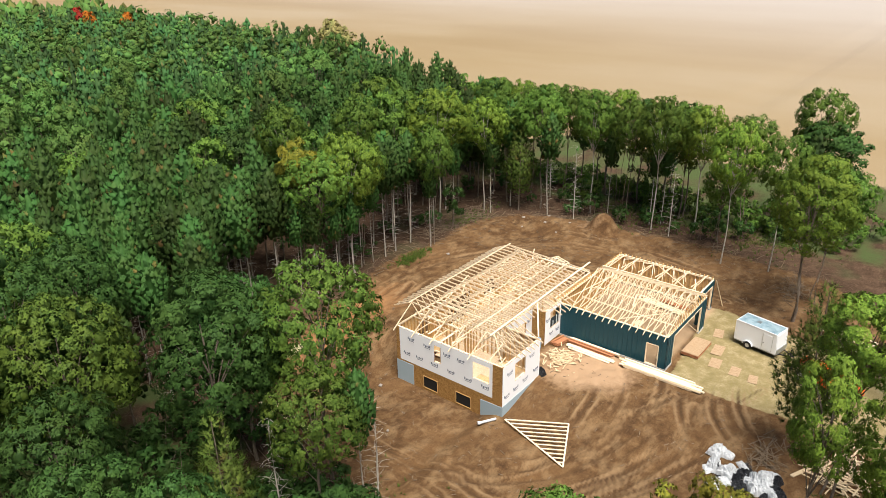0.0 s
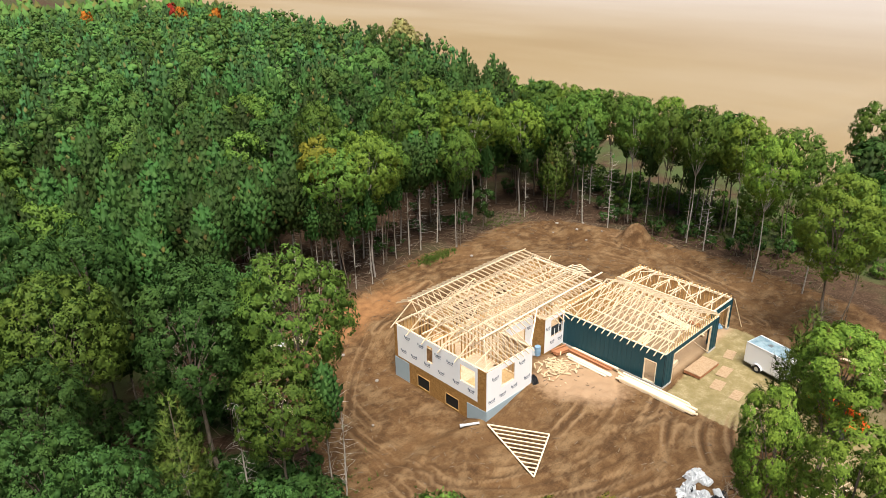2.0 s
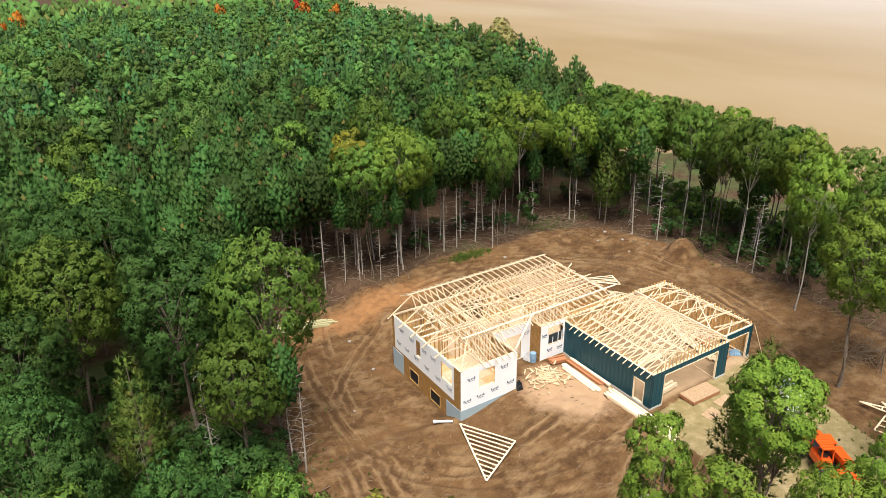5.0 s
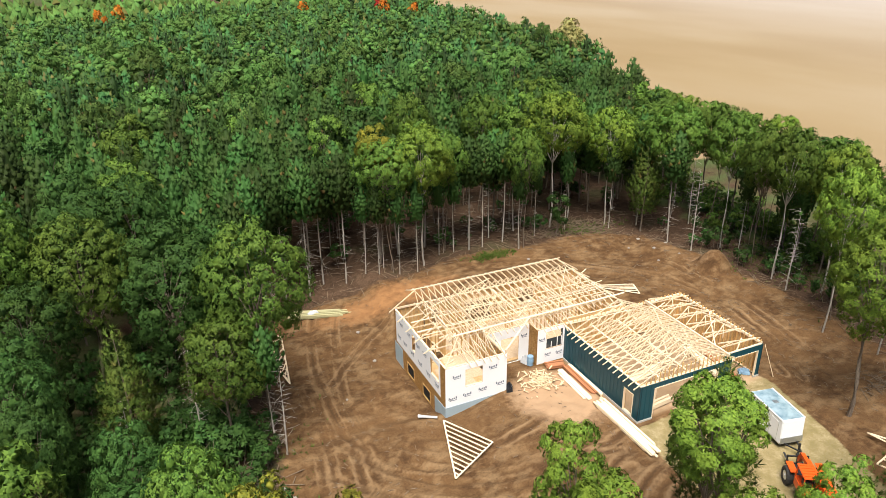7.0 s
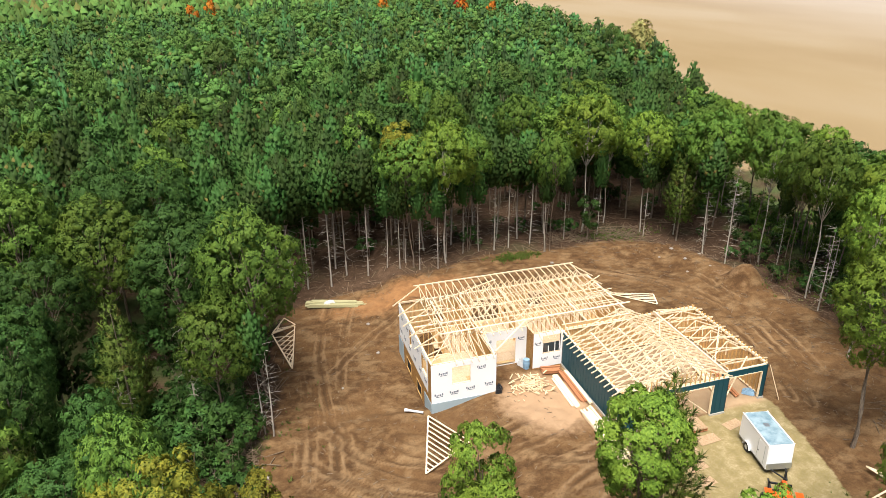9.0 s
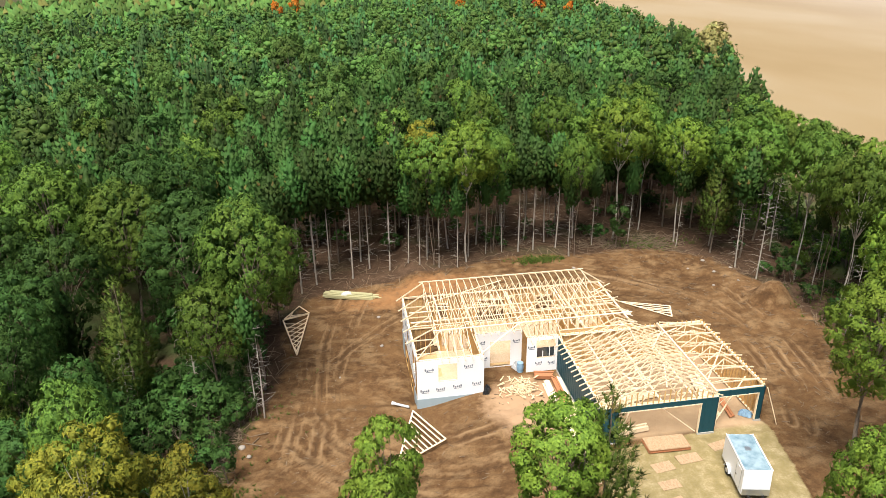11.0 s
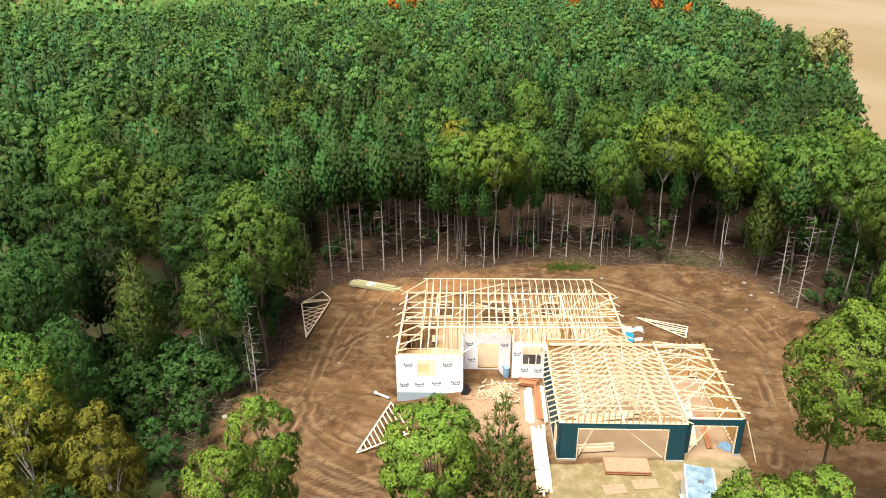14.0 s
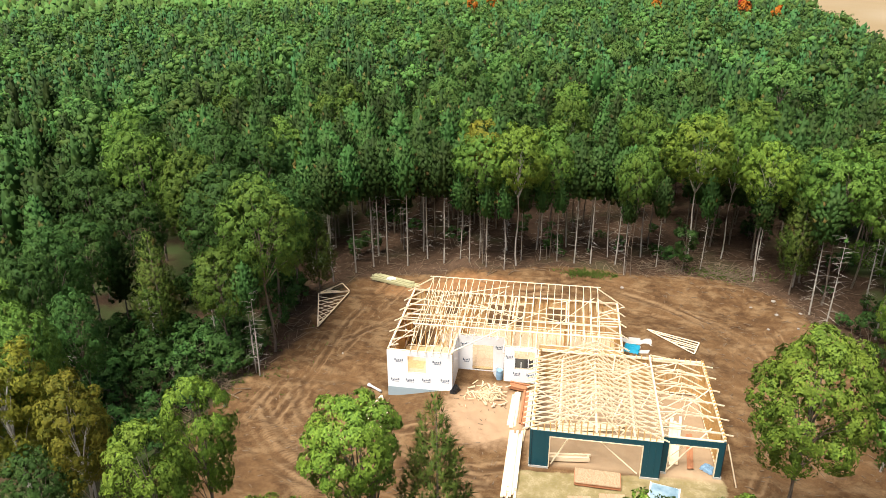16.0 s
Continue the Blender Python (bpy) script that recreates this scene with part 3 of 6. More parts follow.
# printed marks on the wrap: plain bars in the print's colours
def wrap_print(x, y, z, axis, parent, width=0.74):
    s = Solid()
    heights, u = (0.20, 0.15, 0.13, 0.13, 0.20), 0.0
    for h in heights:
        wd = width / 7.5
        low = -0.05 if h == 0.15 else 0.0
        if axis == "x":
            s.box(-0.0035, 0.0035, -u - wd, -u, low, low + h)
        else:
            s.box(u, u + wd, -0.0035, 0.0035, low, low + h)
        u += width / 4.9
    if axis == "x":
        s.box(-0.0035, 0.0035, -0.92 * width, -0.12 * width, -0.13, -0.085)
    else:
        s.box(0.12 * width, 0.92 * width, -0.0035, 0.0035, -0.13, -0.085)
    ob = part("print_mark", s.mesh("print_mark", INK), parent, "dark printed bars")
    ob.location = (x, y, z)


wrap_w, wrap_s, wrap_p, wrap_b = [o for o in bpy.data.objects if o.name.startswith("house_wrap")][0:1] + [o for o in bpy.data.objects if o.name.startswith("house_wrap")][1:2] + [o for o in bpy.data.objects if o.name.startswith("house_wrap")][3:5]
for y, z in ((9.45, 2.5), (7.75, 2.45), (5.7, 2.4), (4.3, 2.4), (9.95, 1.02), (8.6, 1.02), (7.0, 1.0), (5.3, 0.98), (3.6, 0.95), (1.95, 0.92)):
    wrap_print(-0.022, y, z, "x", wrap_w)
for x, z in ((0.62, 2.35), (3.75, 2.4), (0.25, 0.45), (1.5, 0.5), (2.85, 0.62), (4.4, 0.72)):
    wrap_print(x, -0.022, z, "y", wrap_s)
for x, z in ((5.55, 2.4), (5.75, 0.85), (8.5, 2.3)):
    wrap_print(x, 3.178, z, "y", wrap_p, 0.6)
for x, z in ((9.45, 2.3), (10.1, 0.75), (11.2, 0.7)):
    wrap_print(x, 1.878, z, "y", wrap_b, 0.6)

# studs and plates on the inside of the walls
STUD_MESH = Solid().box(-0.02, 0.02, -0.07, 0.07, 0.0, TOP - 0.1).mesh("stud", STUD)


def stud_row(parent, x0, y0, x1, y1, inset=(0, 0), gap=0.41, holes=(), zf=0.0, top=TOP):
    n = max(2, int(round(math.hypot(x1 - x0, y1 - y0) / gap)))
    turn = math.atan2(y1 - y0, x1 - x0)
    for i in range(n + 1):
        x, y = x0 + (x1 - x0) * i / n, y0 + (y1 - y0) * i / n
        u = x if abs(x1 - x0) > abs(y1 - y0) else y
        if any(a < u < b for a, b, _, _ in holes):
            continue
        ob = part("stud", STUD_MESH, parent)
        ob.matrix_basis = Matrix.Translation((x + inset[0], y + inset[1], zf)) @ Matrix.Rotation(turn, 4, "Z")
    dx, dy = inset
    part("top_plate", Solid().beam((x0 + dx, y0 + dy, top - 0.05), (x1 + dx, y1 + dy, top - 0.05), 0.14, 0.09).mesh("top_plate", LUMBER), parent)
    part("sole_plate", Solid().beam((x0 + dx, y0 + dy, zf + 0.02), (x1 + dx, y1 + dy, zf + 0.02), 0.14, 0.04).mesh("sole_plate", LUMBER), parent)
    for ua, ub, za, zb in holes:
        for zz, nm in ((za - 0.03, "sill"), (zb + 0.06, "header")):
            if abs(x1 - x0) > abs(y1 - y0):
                s = Solid().beam((ua, y0 + dy, zz), (ub, y0 + dy, zz), 0.13, 0.1)
            else:
                s = Solid().beam((x0 + dx, ua, zz), (x0 + dx, ub, zz), 0.13, 0.1)
            part(nm, s.mesh(nm, LUMBER), parent)


stud_row(house, 0, 0.1, 0, 10.65, (0.09, 0), holes=WEST_HOLES)
stud_row(house, 0.2, 0, 5.25, 0, (0, 0.09), holes=SOUTH_HOLES)
stud_row(house, 5.26, 0.2, 5.26, 3.2)
stud_row(house, 5.4, 3.29, 9.25, 3.29, holes=PORCH_HOLES)
stud_row(house, 9.39, 2.05, 9.39, 3.2)
stud_row(house, 9.45, 1.99, 11.95, 1.99, holes=BUMP_HOLES)
stud_row(house, 0.2, 10.66, 18.6, 10.66, holes=NORTH_HOLES)
stud_row(house, 18.66, 2.7, 18.66, 10.6, holes=[(4.2, 5.1, 0.05, 2.15)])
stud_row(house, 12.2, 2.6, 18.6, 2.6)

# inside partitions
for k, (x0, y0, x1, y1) in enumerate(((0.3, 6.2, 5.2, 6.2), (5.4, 3.5, 5.4, 10.5), (9.6, 6.6, 9.6, 10.5), (11.4, 6.6, 18.5, 6.6), (14.2, 6.7, 14.2, 10.5), (14.6, 2.8, 14.6, 6.5), (2.9, 6.4, 2.9, 10.5))):
    p = thing("partition_frame", "open stud partition of fresh lumber inside the house", "stud wall", group="inside partitions")
    stud_row(p, x0, y0, x1, y1, holes=[((x0 + x1) / 2 - 0.45, (x0 + x1) / 2 + 0.45, 0.1, 2.1)] if abs(x1 - x0) > 3 else [((y0 + y1) / 2 - 0.45, (y0 + y1) / 2 + 0.45, 0.1, 2.1)], top=TOP - 0.08)

# subfloor sheets
SHEET = Solid().box(0.0, 2.432, 0.0, 1.212, -0.02, 0.0).mesh("subfloor_panel", DECKING)
floor = thing("subfloor", "pale plywood subfloor sheets laid in rows", "floor", kind="structure")
for i in range(9):
    for j in range(9):
        x, y = i * 2.44 - (1.22 if j % 2 else 0), 0.12 + j * 1.22
        cx, cy = x + 1.2, y + 0.6
        if x < 0.05 or x + 2.43 > 18.7 or y + 1.2 > 10.7 or (cx < 2.9 and cy > 6.2):
            continue
        if (5.3 < x + 2.4 and cx < 9.4 and cy < 3.2 and cx > 4.4) or (cx >= 9.4 and cx < 12.1 and cy < 2.2) or (cx >= 11.5 and cy < 2.7) or (4.4 < cx < 9.4 and cy < 3.2):
            continue
        ob = part("subfloor_panel", SHEET, floor)
        ob.location = (x, y, 0.0)
part("floor_beam", Solid().box(3.0, 18.6, 3.4, 10.6, -0.32, -0.03).box(0.2, 5.2, 0.2, 6.1, -0.32, -0.03).mesh("floor_beam", OSB_LIGHT), floor)

# roof trusses of the house
def truss_line(y):
    """Height of the top chord over the plan."""
    if y < 2.35:
        return 3.45 + (4.42 - 3.45) * y / 2.35
    if y < 10.7:
        return 4.42 + (4.72 - 4.42) * (y - 2.35) / 8.35
    return 4.72 - 0.47 * (y - 10.7)


def house_truss(x, south, tail, seed):
    rng = random.Random(seed)
    s = Solid()
    jx = x + rng.uniform(-0.03, 0.03)
    s.beam((jx, south, TOP + 0.05), (jx, 10.74, TOP + 0.05), 0.04, 0.09)
    pts = [tail, 2.35, 10.7, 12.7]
    for a, b in zip(pts, pts[1:]):
        s.beam((jx, a, truss_line(a)), (jx, b, truss_line(b)), 0.04, 0.10)
    ob = part("roof_truss", s.mesh("roof_truss", LUMBER), house)
    ys = np.linspace(max(south + 0.1, 2.35), 10.6, 9 if south < 1 else 8)
    for i, (a, b) in enumerate(zip(ys, ys[1:])):
        za, zb = (TOP + 0.08, truss_line(b) - 0.04) if i % 2 else (truss_line(a) - 0.04, TOP + 0.08)
        part("web", Solid().beam((jx, a, za), (jx, b, zb), 0.04, 0.08).mesh("web", LUMBER), ob)
    if south < 1:
        part("web", Solid().beam((jx, 1.2, TOP + 0.08), (jx, 2.3, 4.38), 0.04, 0.08).mesh("web", LUMBER), ob)
    return ob


for i in range(25):
    x = 1.93 + 0.62 * i
    if x < 5.4:
        house_truss(x, 0.02, -0.45, i)
    elif x < 9.3:
        house_truss(x, 3.2, 1.5, i)
    elif x < 12.2:
        house_truss(x, 1.9, 0.35, i)
    else:
        house_truss(x, 2.5, 1.9, i)
for y in (10.6, 8.65, 6.75, 4.85, 2.95):
    for x1, x0, sgn in ((1.93, 0.0, -1), (16.82, 18.75, 1)):
        zt = truss_line(y)
        slope = (zt - 3.45) / 1.93
        s = Solid().beam((x1, y, zt), (x0 + 0.5 * sgn, y, 3.45 - 0.5 * slope), 0.04, 0.10)
        s.beam((x1, y, TOP + 0.05), (x0, y, TOP + 0.05), 0.04, 0.09)
        part("hip_jack", s.mesh("hip_jack", LUMBER), house)
for y in (0.35, 1.3):
    part("hip_jack", Solid().beam((0.1, y, 3.43), (1.93 if y > 1 else 0.9, y, 3.45 + 0.41 * y + 0.1), 0.04, 0.1).mesh("hip_jack", LUMBER), house)
for p, q, wd in (((1.7, 2.38, 4.50), (18.5, 2.6, 4.46), 0.16), ((1.6, 10.66, 4.80), (17.1, 10.7, 4.80), 0.09), ((0.3, 7.5, 3.47), (18.6, 7.5, 3.47), 0.12),
                 ((0.3, 5.1, 3.47), (18.6, 5.1, 3.47), 0.10), ((2.0, 3.9, 4.55), (16.8, 4.1, 4.55), 0.06), ((2.1, 9.0, 3.48), (9.0, 9.9, 4.68), 0.09),
                 ((5.3, 0.15, 3.5), (8.9, 2.5, 4.50), 0.12), ((2.3, 2.4, 4.48), (0.05, 0.05, 3.44), 0.05), ((12.2, 3.5, 3.5), (16.5, 8.8, 4.7), 0.05), ((6.0, 8.5, 3.5), (10.5, 4.5, 4.5), 0.05)):
    part("brace", Solid().beam(p, q, wd, 0.045).mesh("brace", LUMBER), house, "long pale brace nailed across the trusses")

# ---- the garage ----
garage = thing("garage", "attached garage frame with dark teal siding and open trusses", "garage")
GT = 3.02
MAN_DOOR = [(-7.25, -6.18, 0.0, 2.0)]
BIG_DOOR = [(13.34, 19.5, 0.0, 2.62)]
SIDE_DOOR = [(21.3, 24.42, 0.0, 2.42)]


def batten_wall(axis, pos, thick, u0, u1, z1, holes, gap=0.42):
    wall = part("wall", panel(Solid(), axis, pos, thick, u0, u1, 0.0, z1, holes).mesh("wall", TEAL), garage, "dark teal board siding")
    out = -0.022 if thick > 0 else 0.022
    n = int((u1 - u0) / gap)
    for i in range(n + 1):
        u = u0 + 0.03 + (u1 - u0 - 0.06) * i / n
        za = max([zb for ua, ub, _, zb in holes if ua - 0.02 < u < ub + 0.02] + [0.04])
        c = (pos, u) if axis == "x" else (u, pos)
        s = Solid()
        if axis == "x":
            a, b = sorted((c[0], c[0] + out))
            s.box(a, b, u - 0.025, u + 0.025, za, z1 - 0.02)
        else:
            a, b = sorted((c[1], c[1] + out))
            s.box(u - 0.025, u + 0.025, a, b, za, z1 - 0.02)
        part("batten", s.mesh("batten", TEAL_TRIM if i in (0, n) else TEAL), wall)
    return wall


batten_wall("x", 12.0, T * 8, -7.95, 2.4, GT, MAN_DOOR)
batten_wall("y", -7.95, T * 8, 12.1, 20.78, GT, BIG_DOOR)
batten_wall("x", 20.78, -T * 8, -7.84, -7.2, GT - 0.06, ())
batten_wall("y", -7.2, T * 8, 20.79, 24.87, GT - 0.1, SIDE_DOOR)
part("wall", panel(Solid(), "x", 24.87, -T, -7.1, 2.45, 0.0, GT - 0.06).mesh("wall", OSB_LIGHT), garage, "golden strand-board wall seen from inside")
part("wall", panel(Solid(), "y", 2.46, -T, 12.1, 24.86, 0.0, GT).mesh("wall", OSB_LIGHT), garage, "golden strand-board wall seen from inside")
stud_row(garage, 12.3, 2.37, 24.7, 2.37, top=GT)
stud_row(garage, 24.78, -7.0, 24.78, 2.3, top=GT - 0.04)
stud_row(garage, 12.17, -7.8, 12.17, 2.2, holes=MAN_DOOR, top=GT + 0.02)
for box in ((11.95, 12.15, -7.98, 2.4), (12.16, 13.34, -8.0, -7.8), (19.5, 20.8, -8.0, -7.8), (24.4, 24.79, -7.25, -7.05), (24.8, 24.93, -7.25, 2.5), (20.81, 21.3, -7.25, -7.05)):
    part("foundation", Solid().box(*box, -0.25, 0.03).mesh("foundation", CONCRETE), garage, "grey concrete foundation edge")
for (ua, ub, zb), ypos in (((13.34, 19.5, 2.62), -7.96), ((21.3, 24.42, 2.42), -7.21)):
    for x in (ua, ub):
        part("door_jamb", Solid().box(x - 0.03, x + 0.03, ypos - 0.02, ypos + 0.14, 0.04, zb - 0.05).mesh("door_jamb", LUMBER), garage)
    part("door_head", Solid().box(ua - 0.03, ub + 0.03, ypos - 0.02, ypos + 0.14, zb - 0.05, zb + 0.01).mesh("door_head", LUMBER), garage)
for y in (-7.24, -6.19):
    part("door_jamb", Solid().box(11.97, 12.14, y - 0.03, y + 0.03, 0.04, 1.99).mesh("door_jamb", LUMBER), garage)
part("door_head", Solid().box(11.97, 12.14, -7.27, -6.16, 1.99, 2.05).mesh("door_head", LUMBER), garage)
for box in ((12.02, 12.16, -7.9, 2.3, GT, GT + 0.05), (12.17, 20.78, -7.92, -7.8, GT, GT + 0.05), (20.8, 24.7, -7.18, -7.04, GT - 0.1, GT - 0.03), (24.72, 24.86, -7.1, 2.3, GT - 0.06, GT + 0.04), (12.1, 24.86, 2.32, 2.46, GT, GT + 0.06)):
    part("top_plate", Solid().box(*box).mesh("top_plate", LUMBER), garage)

PEAK = (16.4, 5.15)


def garage_truss(y, seed):
    rng = random.Random(seed)
    jy = y + rng.uniform(-0.04, 0.04)
    tilt = rng.uniform(-0.05, 0.05)
    zb, (xp, zp) = GT + 0.10, PEAK
    slope = (zp - zb - 0.05) / (xp - 12.0)
    s = Solid().beam((11.98, jy, zb), (20.82, jy, zb), 0.04, 0.09)
    s.beam((11.45, jy, zb + 0.05 - 0.55 * slope), (xp, jy + tilt, zp), 0.04, 0.09)
    s.beam((21.15, jy, zb + 0.05 - 0.35 * slope), (xp, jy + tilt, zp), 0.04, 0.09)
    ob = part("roof_truss", s.mesh("roof_truss", LUMBER), garage)
    for xa, za, xb, zb2 in ((16.4, 5.1, 14.9, zb), (16.4, 5.1, 17.9, zb), (14.9, zb, 14.2, zb + 2.2 * slope), (17.9, zb, 18.6, zb + 2.2 * slope), (14.2, zb + 2.2 * slope, 13.6, zb), (18.6, zb + 2.2 * slope, 19.2, zb)):
        part("web", Solid().beam((xa, jy, za), (xb, jy, zb2), 0.04, 0.07).mesh("web", LUMBER), ob)


for i in range(15):
    garage_truss(-7.8 + 0.61 * i, 40 + i)
for x in (13.9, 16.4, 18.9):
    part("brace", Solid().beam((x, -7.85, GT + 0.18), (x + 0.1, 0.9, GT + 0.18), 0.14, 0.04).mesh("brace", LUMBER), garage)
part("girder", Solid().beam((20.72, -7.7, GT + 0.2), (20.72, 2.3, GT + 0.2), 0.12, 0.28).mesh("girder", LUMBER), garage)
for i, y in enumerate((-6.4, -4.7, -3.0, -1.3, 0.4, 1.9)):
    s = Solid().beam((20.7, y, 3.62), (25.5, y + 0.1, 2.86), 0.04, 0.10).beam((20.7, y, GT + 0.1), (24.87, y, GT + 0.02), 0.04, 0.09)
    s.beam((22.3, y, GT + 0.1), (22.3, y, 3.34), 0.04, 0.07).beam((20.75, y, 3.1), (22.3, y, 3.34), 0.04, 0.07)
    part("jack_truss", s.mesh("jack_truss", LUMBER), garage)
for i in range(7):
    y = -5.6 + 1.0 * i
    s = Solid().beam((20.95, y, 3.3), (22.6, y + 0.6, 4.15 - 0.08 * i), 0.04, 0.08).beam((22.6, y + 0.6, 4.15 - 0.08 * i), (24.3, y + 0.3, 3.15), 0.04, 0.08).beam((22.6, y + 0.6, 4.1 - 0.08 * i), (22.4, y + 0.3, 3.12), 0.04, 0.07)
    part("loose_truss", s.mesh("loose_truss", LUMBER), garage)
for p, q in (((13.5, -7.7, 0.1), (15.4, -6.2, 2.9)), ((16.0, -7.5, 2.9), (19.3, -7.9, 0.2)), ((21.4, -7.0, 0.1), (24.2, -5.6, 2.8)), ((22.9, -6.9, 2.8), (21.5, -5.9, 0.1)), ((24.95, -7.3, 2.9), (25.75, -8.0, 0.0)),
             ((12.3, -3.5, 3.2), (16.4, -7.2, 3.25)), ((12.4, 1.8, 3.25), (16.2, -1.0, 5.05)), ((20.5, 1.0, 3.3), (17.5, -3.5, 4.6)), ((20.9, -6.0, 3.2), (24.6, -1.5, 3.1))):
    part("brace", Solid().beam(p, q, 0.09, 0.04).mesh("brace", LUMBER), garage, "diagonal brace")

# short studs of the open front gable, and loose boards dropped on the bottom chords
for i in range(20):
    x = 12.5 + 0.41 * i
    rise = min(x - 11.98, 20.82 - x) / 4.4 * 2.0
    part("gable_stud", Solid().beam((x, -7.92, GT + 0.06), (x, -7.92, GT + 0.12 + min(rise, 0.75 + 0.12 * (i % 3))), 0.04, 0.08).mesh("gable_stud", STUD), garage)
LOOSE = random.Random(19)
for i in range(16):
    x, y = LOOSE.uniform(12.8, 19.6), LOOSE.uniform(-7.0, 1.5)
    a, n = LOOSE.uniform(-0.6, 0.6) + (1.57 if i % 2 else 0), LOOSE.uniform(1.2, 3.2)
    p, q = (x, y, GT + 0.19 + 0.012 * i), (x + n * math.cos(a), min(2.2, y + n * math.sin(a)), GT + 0.19 + 0.012 * i + LOOSE.uniform(0, 0.35))
    part("loose_board", Solid().beam(p, q, 0.09, 0.04).mesh("loose_board", LUMBER), garage, "loose board lying across the trusses")
for i in range(22):
    x, y = LOOSE.uniform(1.0, 17.5), LOOSE.uniform(3.6, 9.6)
    q = (x + LOOSE.uniform(0.8, 2.6), y + LOOSE.uniform(-1.3, 1.3), LOOSE.uniform(3.5, 4.7))
    part("brace", Solid().beam((x, y, LOOSE.uniform(3.46, 3.7)), q, 0.08, 0.04).mesh("brace", LUMBER), house, "loose brace tacked across the trusses")

# ---- trees ----
def unit(v):
    return v / (np.linalg.norm(v, axis=-1, keepdims=True) + 1e-9)


def facing(tri, normals):
    """Wind each triangle so that its front looks the way of its normal."""
    g = np.cross(tri[:, 1] - tri[:, 0], tri[:, 2] - tri[:, 0])
    back = (g * normals).sum(1) < 0
    tri[back] = tri[back][:, [0, 2, 1]]
    return tri


def foliage(name, quads, qn, tris, tn, mat, dead=None):
    """One mesh of leaves (quads) and needles (triangles) with soft normals."""
    me = bpy.data.meshes.new(name)
    nq, nt_ = len(quads), len(tris)
    v = np.concatenate([quads.reshape(-1, 3), tris.reshape(-1, 3)]).astype(np.float32)
    nrm = np.concatenate([qn.reshape(-1, 3), tn.reshape(-1, 3)]).astype(np.float32)
    me.vertices.add(len(v))
    me.vertices.foreach_set("co", v.ravel())
    me.loops.add(len(v))
    me.loops.foreach_set("vertex_index", np.arange(len(v), dtype=np.int32))
    me.polygons.add(nq + nt_)
    me.polygons.foreach_set("loop_start", np.concatenate([np.arange(nq) * 4, nq * 4 + np.arange(nt_) * 3]).astype(np.int32))
    me.polygons.foreach_set("use_smooth", np.full(nq + nt_, True))
    me.update(calc_edges=True)
    me.normals_split_custom_set_from_vertices(nrm)
    if dead is not None:
        a = me.attributes.new("dead", "FLOAT", "POINT")
        a.data.foreach_set("value", np.asarray(dead, dtype=np.float32))
    me.materials.append(mat)
    return me


NONE4 = np.zeros((0, 4, 3))


def clump_centres(rng, centre, half, clumps, low, size):
    """Rounded leaf clumps spread over the shell of an uneven, egg-shaped crown."""
    ph = rng.uniform(0, 6.28, 3)
    pc, pr, tries = [], [], 0
    while len(pc) < clumps and tries < 5000:
        tries += 1
        d = unit(rng.normal(size=3) + (0, 0, 0.15))
        if d[2] < low:
            continue
        a = math.atan2(d[1], d[0])
        lobed = 1 + 0.13 * math.sin(2 * a + ph[0]) + 0.10 * math.sin(3 * a + ph[1] + 3 * d[2]) + 0.08 * math.sin(5 * d[2] + ph[2])
        w = 1.0 - 0.22 * max(0.0, -d[2])
        r = half[0] * rng.uniform(*size)
        c = centre + d * half * (w * lobed, w * lobed, 1 if d[2] < 0 else min(1.0, lobed)) * (0.97 - r / half[0]) * rng.uniform(0.82, 1.0)
        if any(np.linalg.norm(c - o) < 0.62 * (r + q) for o, q in zip(pc, pr)):
            if tries < 3500 or any(np.linalg.norm(c - o) < 0.40 * (r + q) for o, q in zip(pc, pr)):
                continue
        pc.append(c)
        pr.append(r)
    return np.array(pc), np.array(pr)


def lump(rng, c, r, out, sides):
    """The shaded inner mass of one leaf clump: a small uneven ball of quads."""
    rows = max(4, sides // 2 + 1)
    th = np.linspace(0.12, 3.02, rows)
    ph = np.arange(sides) * 6.2832 / sides + rng.uniform(0, 1)
    d = np.stack([np.sin(th)[:, None] * np.cos(ph)[None], np.sin(th)[:, None] * np.sin(ph)[None], np.repeat(np.cos(th)[:, None], sides, 1)], 2)
    P = c + d * r * rng.uniform(0.70, 1.20, d.shape[:2])[..., None] * (1.05, 1.05, 0.88)
    N = unit(d * 0.75 + out * 0.30 - (0, 0, 0.15))
    i, k = np.meshgrid(np.arange(rows - 1), np.arange(sides), indexing="ij")
    i, k = i.ravel(), k.ravel()
    m = (k + 1) % sides
    pick = ((i + 1, k), (i + 1, m), (i, m), (i, k))
    return np.stack([P[p] for p in pick], 1), np.stack([N[p] for p in pick], 1)


